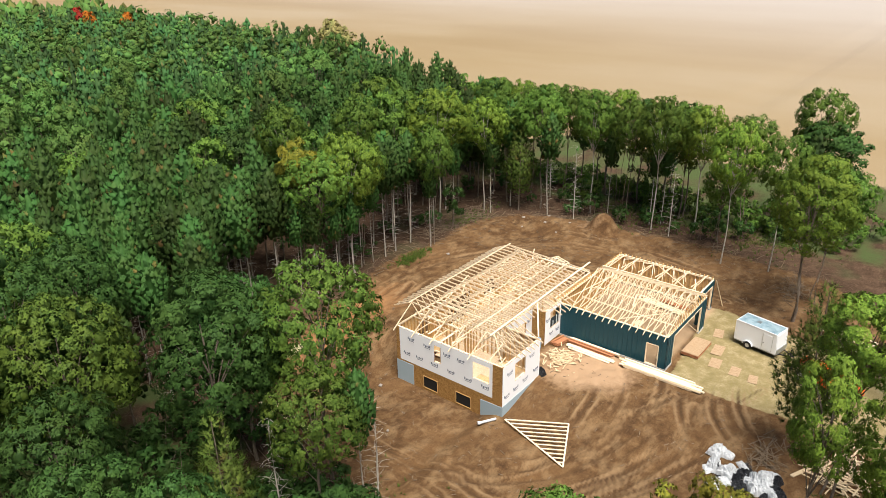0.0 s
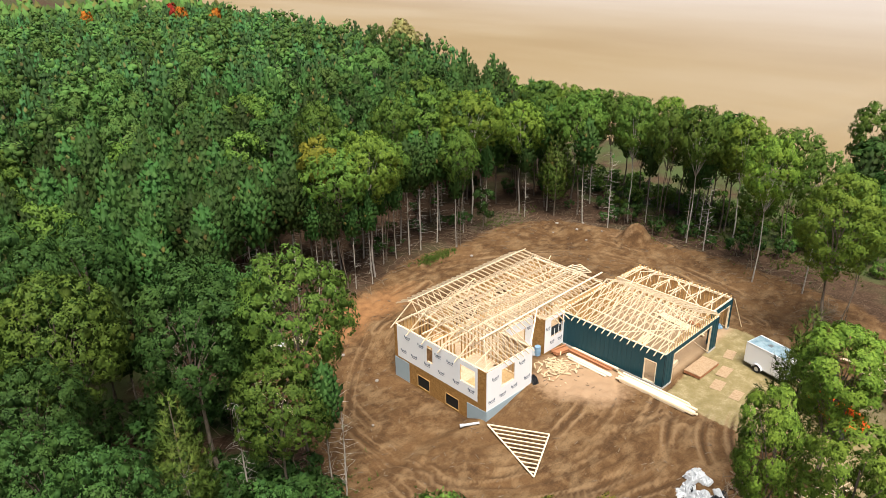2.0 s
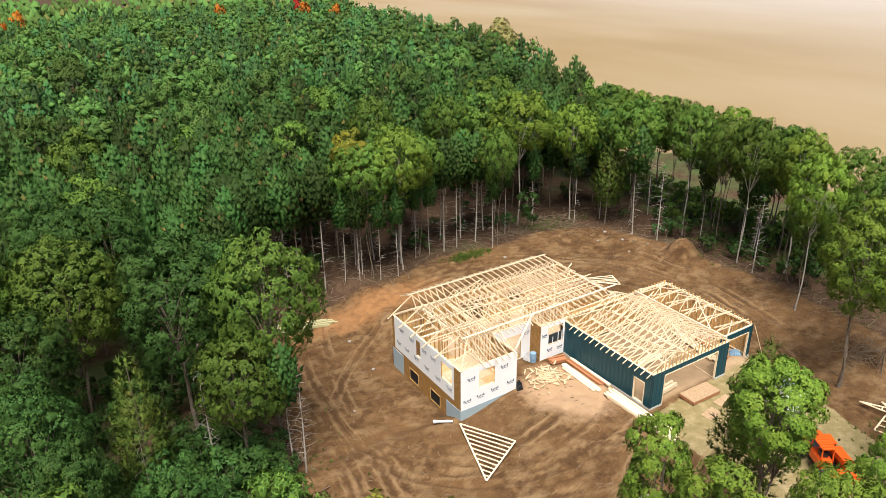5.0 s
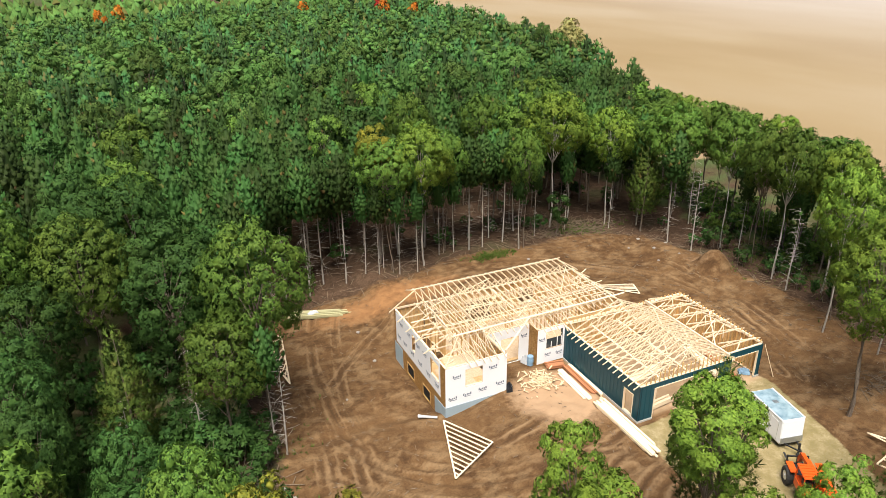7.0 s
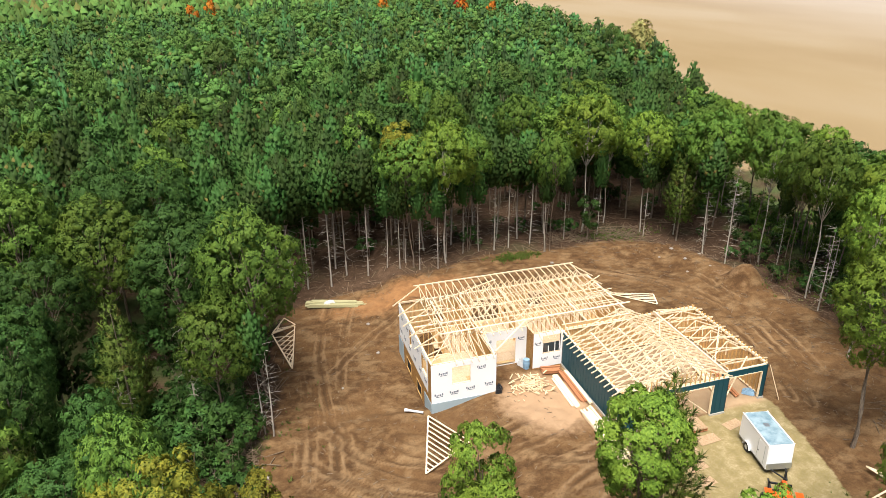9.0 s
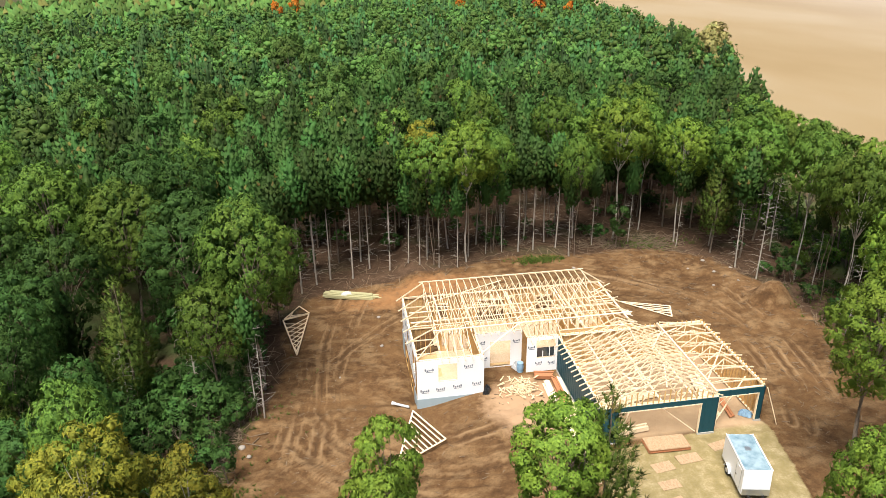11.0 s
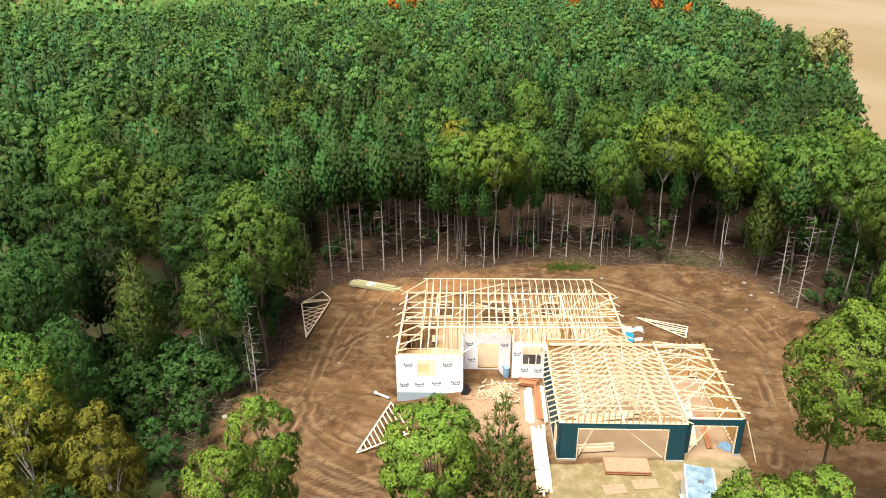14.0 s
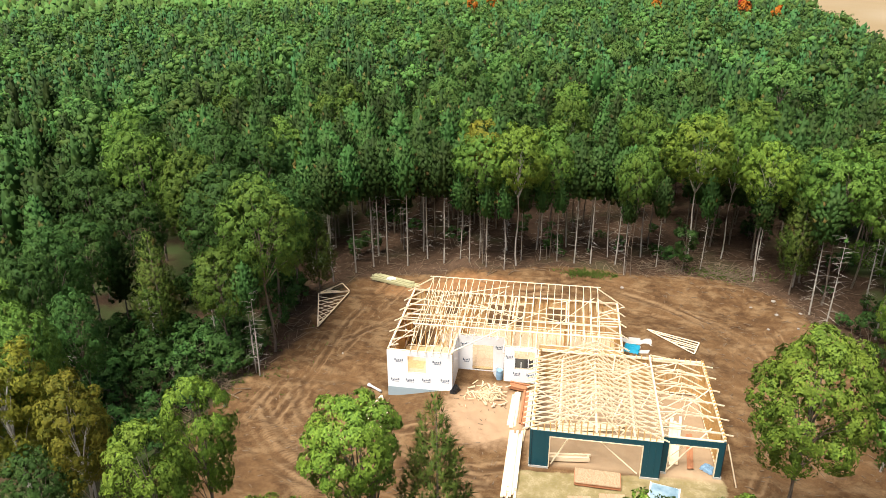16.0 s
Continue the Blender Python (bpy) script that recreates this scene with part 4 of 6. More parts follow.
def crown_leaves(rng, centre, half, clumps, leaves, leaf_size, low=-0.75, size=(0.20, 0.34), spray=7, core=6, mass=0.54):
    """Rosettes of leaves over the upper and outer side of each clump, larger hanging ones within."""
    pc, pr = clump_centres(rng, centre, half, clumps, low, size)
    share = pr ** 2 / (pr ** 2).sum()
    Q, N, T, M = [], [], [], []
    for i, (c, r, f) in enumerate(zip(pc, pr, share)):
        n = max(3, int(leaves * 1.35 * f / spray))
        out = unit((c - centre) / half)
        d = unit(rng.normal(size=(n, 3)) + out * 0.7 + (0, 0, 0.45))
        hub = c + d * r * rng.uniform(0.74, 1.14, (n, 1)) * (1.05, 1.05, 0.85)
        gap = np.linalg.norm(hub[:, None] - pc[None], axis=2) / pr[None]
        gap[:, i] = 9
        free = gap.min(1) > 0.86
        hub, d = hub[free], d[free]
        soft = unit(d * 0.70 + out * 0.45 + rng.normal(size=d.shape) * 0.16)
        hub, d, soft = (np.repeat(v, spray, 0) for v in (hub, d, soft))
        m = len(hub)
        ray = unit(unit(np.cross(d, rng.normal(size=(m, 3)))) + d * rng.uniform(-0.15, 0.55, (m, 1)))
        side = unit(np.cross(d, ray) + rng.normal(size=(m, 3)) * 0.30)
        s = (leaf_size * rng.uniform(0.75, 1.35, m))[:, None]
        tri = np.stack([hub + ray * s * 0.35 - side * s * 0.60, hub + ray * s * 0.75 + side * s * 0.60, hub + ray * s * 2.2 - d * s * 0.25], 1)
        T.append(facing(tri, soft))
        M.append(np.repeat(unit(soft + rng.normal(size=soft.shape) * 0.12)[:, None], 3, 1))
        if core:
            q, qn = lump(rng, c, r * mass, out, core)
            Q.append(q)
            N.append(qn)
    return np.concatenate(Q), np.concatenate(N), np.concatenate(T), np.concatenate(M), pc


def broadleaf(name, seed, height, radius, base, leaves, leaf_size, leaf, bark, clumps=34, stems=1, thick=1.0, size=(0.17, 0.30), low=-0.75, mass=0.46):
    """Trunk mesh and crown mesh of a broad-leaved tree."""
    rng = np.random.default_rng(seed)
    centre = np.array((0, 0, base + 0.46 * (height - base)))
    half = np.array((radius, radius, 0.54 * (height - base)))
    q, qn, tri, tn, pc = crown_leaves(rng, centre, half, clumps, int(leaves * 1.15), leaf_size, low, size, mass=mass)
    q[..., 2], tri[..., 2] = np.maximum(q[..., 2], 0.3), np.maximum(tri[..., 2], 0.2)
    crown = foliage(name + "_crown", q, qn, tri, tn, leaf)
    s = Solid()
    r0 = (0.009 * height + 0.03) * thick
    for k in range(stems):
        lean = rng.normal(size=2) * (0.35 if stems == 1 else 0.9)
        foot = rng.normal(size=2) * (0.0 if stems == 1 else 0.30)
        zs = np.linspace(-0.3, height * 0.78, 9)
        f = (zs / height).clip(0)
        pts = np.stack([foot[0] + lean[0] * f + 0.12 * np.sin(zs * 0.9 + k), foot[1] + lean[1] * f + 0.12 * np.cos(zs * 0.7 + seed), zs], 1)
        s.add(*tube(pts, r0 * (1 - 0.95 * f) * (1.0 if stems == 1 else 0.6), 7))
        for c in pc[k::stems][:16]:
            z0 = np.interp(c[2], [base, height], [base * 0.72, height * 0.66])
            i = np.argmin(abs(zs - z0))
            a = pts[i]
            e = a + (c - a) * 0.92
            mid = (a + e) / 2 + (0, 0, 0.10 * np.linalg.norm(e - a))
            s.add(*tube([a, mid, e], [r0 * 0.34, r0 * 0.2, r0 * 0.06], 4))
    return s.mesh(name + "_trunk", bark, True), crown


def spikes(pos, axis, length, width, k, rng, spread=0.75):
    """k narrow upright triangles in a tuft at each position."""
    n = len(pos)
    P, A, L = np.repeat(pos, k, 0), np.repeat(axis, k, 0), np.repeat(length, k)[:, None]
    d = unit(A + rng.normal(size=A.shape) * spread)
    side = unit(np.cross(d, rng.normal(size=A.shape))) * width * (L / L.mean())
    v = np.stack([P - side * 0.5 + d * L * 0.12, P + side * 0.5 + d * L * 0.12, P + d * L], 1)
    return v.reshape(-1, 3), np.arange(n * k * 3).reshape(-1, 3)


def pine_profile(q, blunt):
    """Share of the full radius at height share q of the crown."""
    return np.where(q < 0.28, 0.66 + 1.21 * q, np.clip(1 - ((q - 0.28) / 0.74) ** blunt, 0.01, 1) ** 0.95)


def pine_tufts(rng, radius, base, height, step, spacing, k, length, width, inner=2, blunt=1.6, brown=0.03, bud_size=1.0):
    """Whorls of branches that end in upturned brushes of needles; triangles with soft normals."""
    pos, axis, env, size = [], [], [], []
    zs = np.arange(base, height - 0.3, step)
    ph = rng.uniform(0, 6.28, 2)
    for j, z in enumerate(zs):
        q = (z - base) / (height - base)
        n = max(3, int(round(6.2832 * radius * float(pine_profile(q, blunt)) / spacing)))
        for i in range(n):
            a = (i + rng.uniform(-0.35, 0.35)) * 6.2832 / n + 2.4 * j
            r = radius * float(pine_profile(q, blunt)) * rng.uniform(0.74, 1.12) * (1 + 0.12 * math.sin(2 * a + ph[0]))
            for m in range(inner):
                f = 1.0 - 0.36 * m
                if m and r * f < 0.45:
                    continue
                o = np.array((math.cos(a), math.sin(a), 0.0))
                pos.append(o * r * f + (0, 0, z + rng.uniform(-0.3, 0.3) * step + 0.22 * r * f + 0.10 * m))
                axis.append(o * (0.30 + 0.35 * (1 - q)) + (0, 0, 1.0))
                env.append(o + (0, 0, -0.7 + 2.2 * q + 0.25 * m))
                size.append(rng.uniform(0.75, 1.2) * (1.0 if m == 0 else 0.85))
    pos.append(np.array((0, 0, height - 0.45)))
    axis.append(np.array((0, 0, 1.0)))
    env.append(np.array((0, 0, 1.0)))
    size.append(1.15)
    pos, axis, env, size = np.array(pos), unit(np.array(axis)), unit(np.array(env)), np.array(size)
    axis = unit(axis + rng.normal(size=axis.shape) * 0.14)
    n = len(pos)
    wide = (length * 0.62 * bud_size * size * rng.uniform(0.85, 1.2, n))[:, None]
    tall = (length * 1.15 * bud_size * size)[:, None]
    s1 = unit(np.cross(axis, rng.normal(size=axis.shape)))
    s2 = np.cross(axis, s1)
    ring = [pos + (s1 * math.cos(a) + s2 * math.sin(a)) * wide * rng.uniform(0.75, 1.2, (n, 1)) for a in (0.0, 1.57, 3.14, 4.71)]
    tip, foot = pos + axis * tall, pos - axis * tall * 0.55
    B, C = [], []
    for i in range(4):
        B += [np.stack([ring[i], ring[(i + 1) % 4], tip], 1), np.stack([ring[(i + 1) % 4], ring[i], foot], 1)]
    for tri in B:
        C.append(unit(unit(tri - pos[:, None]) * 0.60 + env[:, None] * 0.95))
    bud, bn = np.stack(B, 1).reshape(-1, 3, 3), np.stack(C, 1).reshape(-1, 3, 3)
    brown_at = (rng.random(n) < brown) * rng.uniform(0.3, 0.7, n)
    P, A, E, L = np.repeat(pos, k, 0), np.repeat(axis, k, 0), np.repeat(env, k, 0), np.repeat(size * length, k)[:, None]
    d = unit(A + rng.normal(size=P.shape) * 0.80)
    side = unit(np.cross(d, E + rng.normal(size=P.shape) * 0.6)) * width * (L / length)
    root = P + (A * rng.uniform(-0.1, 0.7, (len(P), 1)) + d * 0.2) * L
    tri = np.stack([root - side * 0.5, root + side * 0.5, root + d * L], 1)
    soft = unit(d * 0.55 + E * 0.90)
    tri, tn = facing(tri, soft), np.repeat(soft[:, None], 3, 1)
    return np.concatenate([bud, tri]), np.concatenate([bn, tn]), np.concatenate([np.repeat(brown_at, 24), np.repeat(brown_at, k * 3)])


def pine_core(rng, radius, base, height, rings, sides, fill=0.50):
    """The dense inner mass of a pine crown: an uneven cone whose lower side turns under; normals bent down to dim it.
    """
    q = np.concatenate([[0.0], np.linspace(0.06, 0.90, rings), [0.97]])
    ang = np.arange(sides) * 6.2832 / sides
    r = radius * fill * pine_profile(q, 1.9)
    r[0], r[-1] = 0.02, 0.02
    wob = rng.uniform(0.78, 1.14, (len(q), sides))
    P = np.stack([np.cos(ang)[None] * r[:, None] * wob, np.sin(ang)[None] * r[:, None] * wob, np.repeat((base + (height - base) * q)[:, None], sides, 1) + rng.normal(size=wob.shape) * 0.10], 2)
    lift = np.interp(q, [0, 0.08, 0.3, 0.6, 1.0], [-1.6, -0.9, -0.5, 0.0, 0.8])
    N = unit(np.stack([np.repeat(np.cos(ang)[None], len(q), 0), np.repeat(np.sin(ang)[None], len(q), 0), np.repeat(lift[:, None], sides, 1)], 2))
    tri, nrm = [], []
    for i in range(len(q) - 1):
        for k in range(sides):
            m = (k + 1) % sides
            for c in (((i, k), (i, m), (i + 1, m)), ((i, k), (i + 1, m), (i + 1, k))):
                if (i == 0 and c[1] == (0, m)) or (i == len(q) - 2 and c[2] == (i + 1, k)):
                    continue
                tri.append([P[j] for j in c])
                nrm.append([N[j] for j in c])
    return np.array(tri), np.array(nrm)


def pine(name, seed, height, radius, base, step=0.62, spacing=0.85, k=9, length=0.50, width=0.10, needle=None, bark=None, twigs=26, thick=0.11, blunt=1.6, core=6, inner=2, bud_size=1.0):
    rng = np.random.default_rng(seed)
    tri, tn, dead = pine_tufts(rng, radius, base, height, step, spacing, k, length, width, inner, blunt, 0.03, bud_size)
    if core:
        ct, cn = pine_core(rng, radius, base, height, core, 9)
        tri, tn, dead = np.concatenate([ct, tri]), np.concatenate([cn, tn]), np.concatenate([np.zeros(len(ct) * 3), dead])
    crown = foliage(name + "_crown", NONE4, NONE4, tri, tn, needle or NEEDLE, dead)
    s = Solid()
    zs = np.linspace(-0.3, height * 0.96, 8)
    bend = rng.normal(size=2) * 0.25
    pts = np.stack([bend[0] * np.sin(zs * 0.25) * 0.5, bend[1] * np.sin(zs * 0.2) * 0.5, zs], 1)
    s.add(*tube(pts, np.interp(zs, [0, height], [thick, 0.02]), 6))
    for i in range(twigs):
        z = 1.2 + (base + 0.6 - 1.2) * (i // 3 * 3 + 0.5 * rng.random()) / twigs
        a, L = rng.uniform(0, 6.28), rng.uniform(0.45, 1.5)
        rise = rng.uniform(-0.25, 0.45) * L
        s.add(*tube([(0, 0, z), (np.cos(a) * L * 0.6, np.sin(a) * L * 0.6, z + rise * 0.8), (np.cos(a + 0.15) * L, np.sin(a + 0.15) * L, z + rise - 0.1 * L)], [0.019, 0.012, 0.005], 3))
    return s.mesh(name + "_trunk", bark or BARK, True), crown


def plant(proto, name, label, category, x, y, scale=1.0, turn=0.0, stretch=1.0, group=""):
    t = thing(name, label, category, Matrix.LocRotScale((x, y, ground_at(x, y) - 0.05), Euler((0, 0, turn)), (scale, scale, scale * stretch)), group)
    part("trunk", proto[0], t)
    part("crown", proto[1], t)
    return t


WOOD_OAKS = [broadleaf("wood_oak", 15 + k, 15.0, 4.2, 4.6, 11500, 0.11, LEAF, BARK, 60, low=-0.6, mass=0.40) for k in range(3)]
MAPLES = [broadleaf("maple", 31 + k, 15.0, 4.2, 4.6, 11000, 0.11, LEAF_DARK, BARK, 60, low=-0.6, mass=0.40) for k in range(3)]
NEAR_OAK = [broadleaf("near_oak", 11 + k, 14.5, 3.4, 5.0, 15000, 0.088, LEAF_NEAR, BARK, 50, mass=0.36) for k in range(3)]
HIGH_OAK = [broadleaf("high_oak", 14, 14.9, 2.8, 8.4, 13000, 0.088, LEAF_NEAR, BARK, 40, mass=0.36, stems=2)]
SLIM = [broadleaf("slim_oak", 21 + k, 14.5, 2.7, 6.0, 12000, 0.085, LEAF_NEAR, BARK, 36, mass=0.34) for k in range(2)]
EDGE_ROUND = [broadleaf("edge_maple", 51 + k, 15.5, 4.2, 8.0, 6400, 0.13, LEAF_NEAR if k < 2 else LEAF, BARK if k % 2 else BARK_PALE, 46, stems=1 + k % 2, thick=0.72) for k in range(4)]
EDGE_DARK = [broadleaf("edge_oak", 56 + k, 15.5, 4.0, 7.4, 6000, 0.13, LEAF, BARK, 44, thick=0.8) for k in range(2)]
BELT = [broadleaf("belt", 61 + k, 14.0, 3.2, 5.2, 2600, 0.17, LEAF if k % 4 else LEAF_DARK, BARK, 24, thick=0.7) for k in range(4)]
CANOPY = [broadleaf("canopy_maple", 65 + k, 15.0, 3.9, 6.0, 2400, 0.19, LEAF_HAZE, BARK, 30, thick=0.8) for k in range(3)]
TURNING = [broadleaf("birch", 71 + k, 13.5, 2.9, 3.6, 9000, 0.09, LEAF_YELLOW, BARK_PALE, 40, mass=0.48) for k in range(2)]
GOLDEN = [broadleaf("golden_ash", 73, 15.0, 2.6, 9.0, 2600, 0.15, LEAF_YELLOW, BARK, 18)]
FAR_ORANGE = [broadleaf("far_maple", 75, 15.0, 3.4, 5.0, 700, 0.40, LEAF_ORANGE, BARK, 18)]
FAR_RED = [broadleaf("far_red_maple", 76, 15.0, 3.2, 5.0, 700, 0.40, LEAF_RED, BARK, 18)]
FAR_PALE = [broadleaf("far_poplar", 77, 15.0, 3.8, 3.0, 1300, 0.30, LEAF_PALE, BARK, 24)]
SHRUBS = [broadleaf("shrub", 81 + k, 3.2, 1.5, 0.3, 360, 0.15, LEAF_DARK, BARK, 10, stems=3) for k in range(2)]
THICKET = [broadleaf("thicket", 85 + k, 3.6, 2.1, 0.2, 480, 0.18, LEAF, BARK, 12, stems=3) for k in range(2)]
SAPLING = [broadleaf("sapling", 88 + k, 4.2, 1.1, 0.6, 700, 0.11, LEAF_DARK, BARK, 14) for k in range(2)]
PINES = [pine("pine", 91 + k, 14.0, 1.85, 5.4, 0.70, 0.74, 5, 0.36, 0.085) for k in range(6)]
EDGE_PINES = [pine("edge_pine", 111 + k, 14.5, 1.85, 8.2, 0.60, 0.70, 6, 0.34, 0.08, bark=BARK_PALE, twigs=42, thick=0.10) for k in range(4)]
YOUNG_PINES = [pine("young_pine", 131 + k, 11.5, 1.8, 2.4, 0.52, 0.56, 22, 0.36, 0.040, NEEDLE_LIGHT, blunt=1.15, core=0, twigs=12, bud_size=0.42) for k in range(2)]
BARE = [pine("dead_pine", 151, 9.5, 0.2, 9.2, 0.4, 0.8, 3, 0.3, 0.03, bark=BARK_PALE, twigs=54, thick=0.08, core=0, inner=1)]

TREE_RNG = random.Random(7)


def spot(proto_list, name, label, category, x, y, top, group="", wide=1.0, radius=None):
    """A single tree whose crown top stands at a known height, with a known crown radius where given."""
    p = TREE_RNG.choice(proto_list)
    h = max(v.co.z for v in p[1].vertices)
    g = ground_at(x, y)
    sc = (top - g) / h
    across = wide * (sc * 0.5 + 0.5 if 0.8 < sc < 1.25 else sc)
    if radius:
        across = radius / max(math.hypot(v.co.x, v.co.y) for v in p[1].vertices)
    return plant(p, name, label, category, x, y, across, TREE_RNG.uniform(0, 6.28), sc / across, group)


OAK = ("oak_tree", "broad green oak with dense rounded crown and grey trunk", "tree")
MAPLE = ("maple_tree", "dark green maple with full leafy crown at the clearing edge", "tree")
EDGE = ("maple_tree", "tall maple with high rounded green crown over bare stems", "tree")
YELLOW = ("birch_tree", "small tree with leaves turning yellow in early autumn", "tree")
PINE = ("pine_tree", "straight plantation pine with dark green needles and bare lower trunk", "tree")
YPINE = ("young_pine_tree", "young bright green pine with branches down its trunk", "tree")

# trees told apart one by one: plan place, height of the crown's top, crown radius
NEAR_OAKS = [(26.8, -14.0, 16.2, 4.4), (17.6, -26.2, 14.6, 2.9), (2.0, -26.6, 12.6, 2.6)]
SLIM_OAKS = [(-3.9, -21.6, 14.9, 2.1), (-4.4, -25.3, 15.0, 2.5), (7.2, -26.6, 12.8, 2.2), (21.5, -23.4, 12.6, 2.3)]
WEST_OAKS = [(-12.4, 6.0, 16.0, 4.9), (-15.4, 3.4, 10.2, 3.4), (-23.8, 15.6, 15.0, 5.1), (-30.2, 17.4, 16.4, 4.6), (-18.8, -15.4, 14.3, 3.0), (-38.4, 28.2, 16.0, 4.8)]
WEST_MAPLES = [(-17.4, 9.6, 15.3, 5.1), (-14.2, 11.8, 13.4, 3.9), (-23.8, 21.6, 16.3, 4.4), (-19.6, 22.8, 15.0, 4.2), (-27.4, 9.4, 12.4, 3.8), (-28.6, 4.0, 11.8, 3.6), (-13.6, 15.6, 12.6, 3.4), (-22.6, -12.2, 10.2, 3.2),
               # last three: oaks given darker leaves in place of shaded gaps between crowns
               (-33.5, 12.5, 13.4, 4.0), (-29.6, -9.4, 10.6, 3.2), (-33.0, 23.0, 15.0, 4.2), (-15.0, -20.6, 8.2, 2.6), (-21.6, -7.4, 10.8, 2.9), (-27.2, -1.5, 13.2, 3.2), (-26.0, -6.0, 12.6, 2.8)]
EDGE_TREES = [(8.6, 24.4, 16.2, 4.3), (4.8, 24.6, 15.0, 4.0), (12.2, 26.4, 14.6, 3.2), (27.3, 28.0, 16.9, 5.0), (20.7, 23.6, 14.4, 3.0), (13.5, 40.0, 16.0, 3.8), (22.0, 36.5, 15.8, 3.6), (34.0, 26.0, 15.0, 3.8), (42.4, 14.8, 15.6, 3.8),
              (40.6, 5.6, 16.2, 3.8), (41.4, 9.6, 15.4, 3.4), (42.6, 1.2, 15.4, 3.8), (44.5, -3.4, 14.6, 3.8), (36.0, -4.4, 15.6, 3.3), (37.0, -9.1, 14.6, 3.4), (32.4, -14.6, 13.6, 4.0), (38.4, -2.8, 10.2, 2.7), (31.5, 30.5, 15.4, 3.6), (47.4, 21.4, 14.8, 3.4), (47.6, 28.6, 14.6, 3.4), (48.0, 13.7, 14.8, 3.2)]
EDGE_OAKS = [(39.4, 20.7, 16.0, 4.2), (38.6, 25.4, 14.6, 3.6), (43.5, 24.6, 14.8, 3.6), (46.5, 33.0, 14.6, 3.8), (53.2, -8.6, 16.4, 4.0), (46.0, 4.4, 14.6, 3.4)]
FAR_CROWNS = [(5.8, 84.2), (17.2, 81.3), (-12.4, 115), (-29.7, 69.6), (-34.5, 86.9), (23.2, 93.4), (-12.8, 103.6), (2.1, 76.2), (20, 101.9), (35.2, 111), (-32.2, 81.3), (-35, 52.4), (-3.9, 71.8), (11.1, 72.3), (-22, 58), (-41, 64),
              (60, 92), (64, 84), (69.2, 98), (54, 100), (-8, 88), (28, 120), (8, 124), (-30, 110), (-20, 128), (45, 126), (-48, 96), (-4, 54), (30, 62), (46, 70)]
spot(HIGH_OAK, *OAK, 4.1, -21.8, 14.9, radius=2.8)
for x, y, top, r in NEAR_OAKS:
    spot(NEAR_OAK, *OAK, x, y, top, radius=r)
for x, y, top, r in SLIM_OAKS:
    spot(SLIM, "oak_tree", "slim young oak with an open light green crown", "tree", x, y, top, radius=r)
for x, y, top, r in WEST_OAKS:
    spot(WOOD_OAKS, *OAK, x, y, top, radius=r)
for x, y, top, r in WEST_MAPLES:
    spot(MAPLES, *MAPLE, x, y, top, radius=r)
for x, y, top, r in EDGE_TREES:
    spot(EDGE_ROUND, *EDGE, x, y, top, radius=r)
for x, y, top, r in EDGE_OAKS:
    spot(EDGE_DARK, "oak_tree", "dark rounded oak standing before the tan field", "tree", x, y, top, radius=r)
for x, y in FAR_CROWNS:
    spot(CANOPY, "maple_tree", "round light green crown rising among the pines", "tree", x, y, TREE_RNG.uniform(15.0, 16.6), radius=TREE_RNG.uniform(3.2, 4.6))
spot(GOLDEN, "ash_tree", "tall ash whose top leaves are turning golden yellow", "tree", 4.6, 27.2, 15.9, radius=2.7)
for x, y, top in ((7.5, -19.0, 13.6), (-21.8, 3.5, 11.2), (3.4, -26.2, 11.4), (22.5, -23.5, 8.0), (-25.5, -9.0, 10.4), (-11.6, 16.8, 9.0), (36.8, 22.4, 12.0)):
    spot(YOUNG_PINES, *YPINE, x, y, top)
for x, y, top, r in ((-17.2, -18.8, 14.4, 2.9), (-12.9, -19.5, 12.6, 2.5), (-19.6, -17.0, 12.0, 2.6), (-15.2, -16.6, 10.2, 2.3)):
    spot(TURNING, *YELLOW, x, y, top, radius=r)
for x, y, top in ((38.0, 14.9, 9.5), (39.7, 3.1, 8.6), (43.9, 21.8, 9.0), (-21.4, -8.9, 6.4), (-12.1, 1.7, 6.8), (-17.5, 4.8, 7.5), (-22.2, 2.5, 6.0)):
    spot(BARE, "dead_pine", "dead grey pine with bare broken side branches", "tree", x, y, top)
spot(EDGE_PINES, "pine_tree", "thin pine with sparse needles beside a dead trunk", "tree", -12.7, 2.3, 9.4, wide=0.85)
for x, y, top in ((26.4, 25.2, 5.6), (-14.0, -6.2, 2.4), (-14.6, -9.6, 2.4), (-13.6, -12.0, 2.0), (41.5, -2.0, 4.0)):
    spot(SAPLING, "sapling", "thin leafy sapling at the edge of the wood", "tree", x, y, top)
for k in range(150):
    a = TREE_RNG.random()
    x, y = (TREE_RNG.uniform(-28, -13.5), TREE_RNG.uniform(-12, 20)) if a < 0.5 else (TREE_RNG.uniform(-12, 46), TREE_RNG.uniform(27, 40)) if a < 0.75 else (TREE_RNG.uniform(39, 50), TREE_RNG.uniform(-14, 24))
    if inside_distance(CLEARING, np.array([x]), np.array([y]))[0] < -1.5:
        spot(SHRUBS, "shrub", "low green shrub in the leaf litter under trees", "shrub", x, y, TREE_RNG.uniform(0.6, 2.6), "undergrowth")
for k in range(40):
    spot(THICKET, "shrub", "dense dark green bush in the belt before the field", "shrub", TREE_RNG.uniform(45.5, 51), TREE_RNG.uniform(-15, 40), TREE_RNG.uniform(1.2, 3.2), "belt thicket")
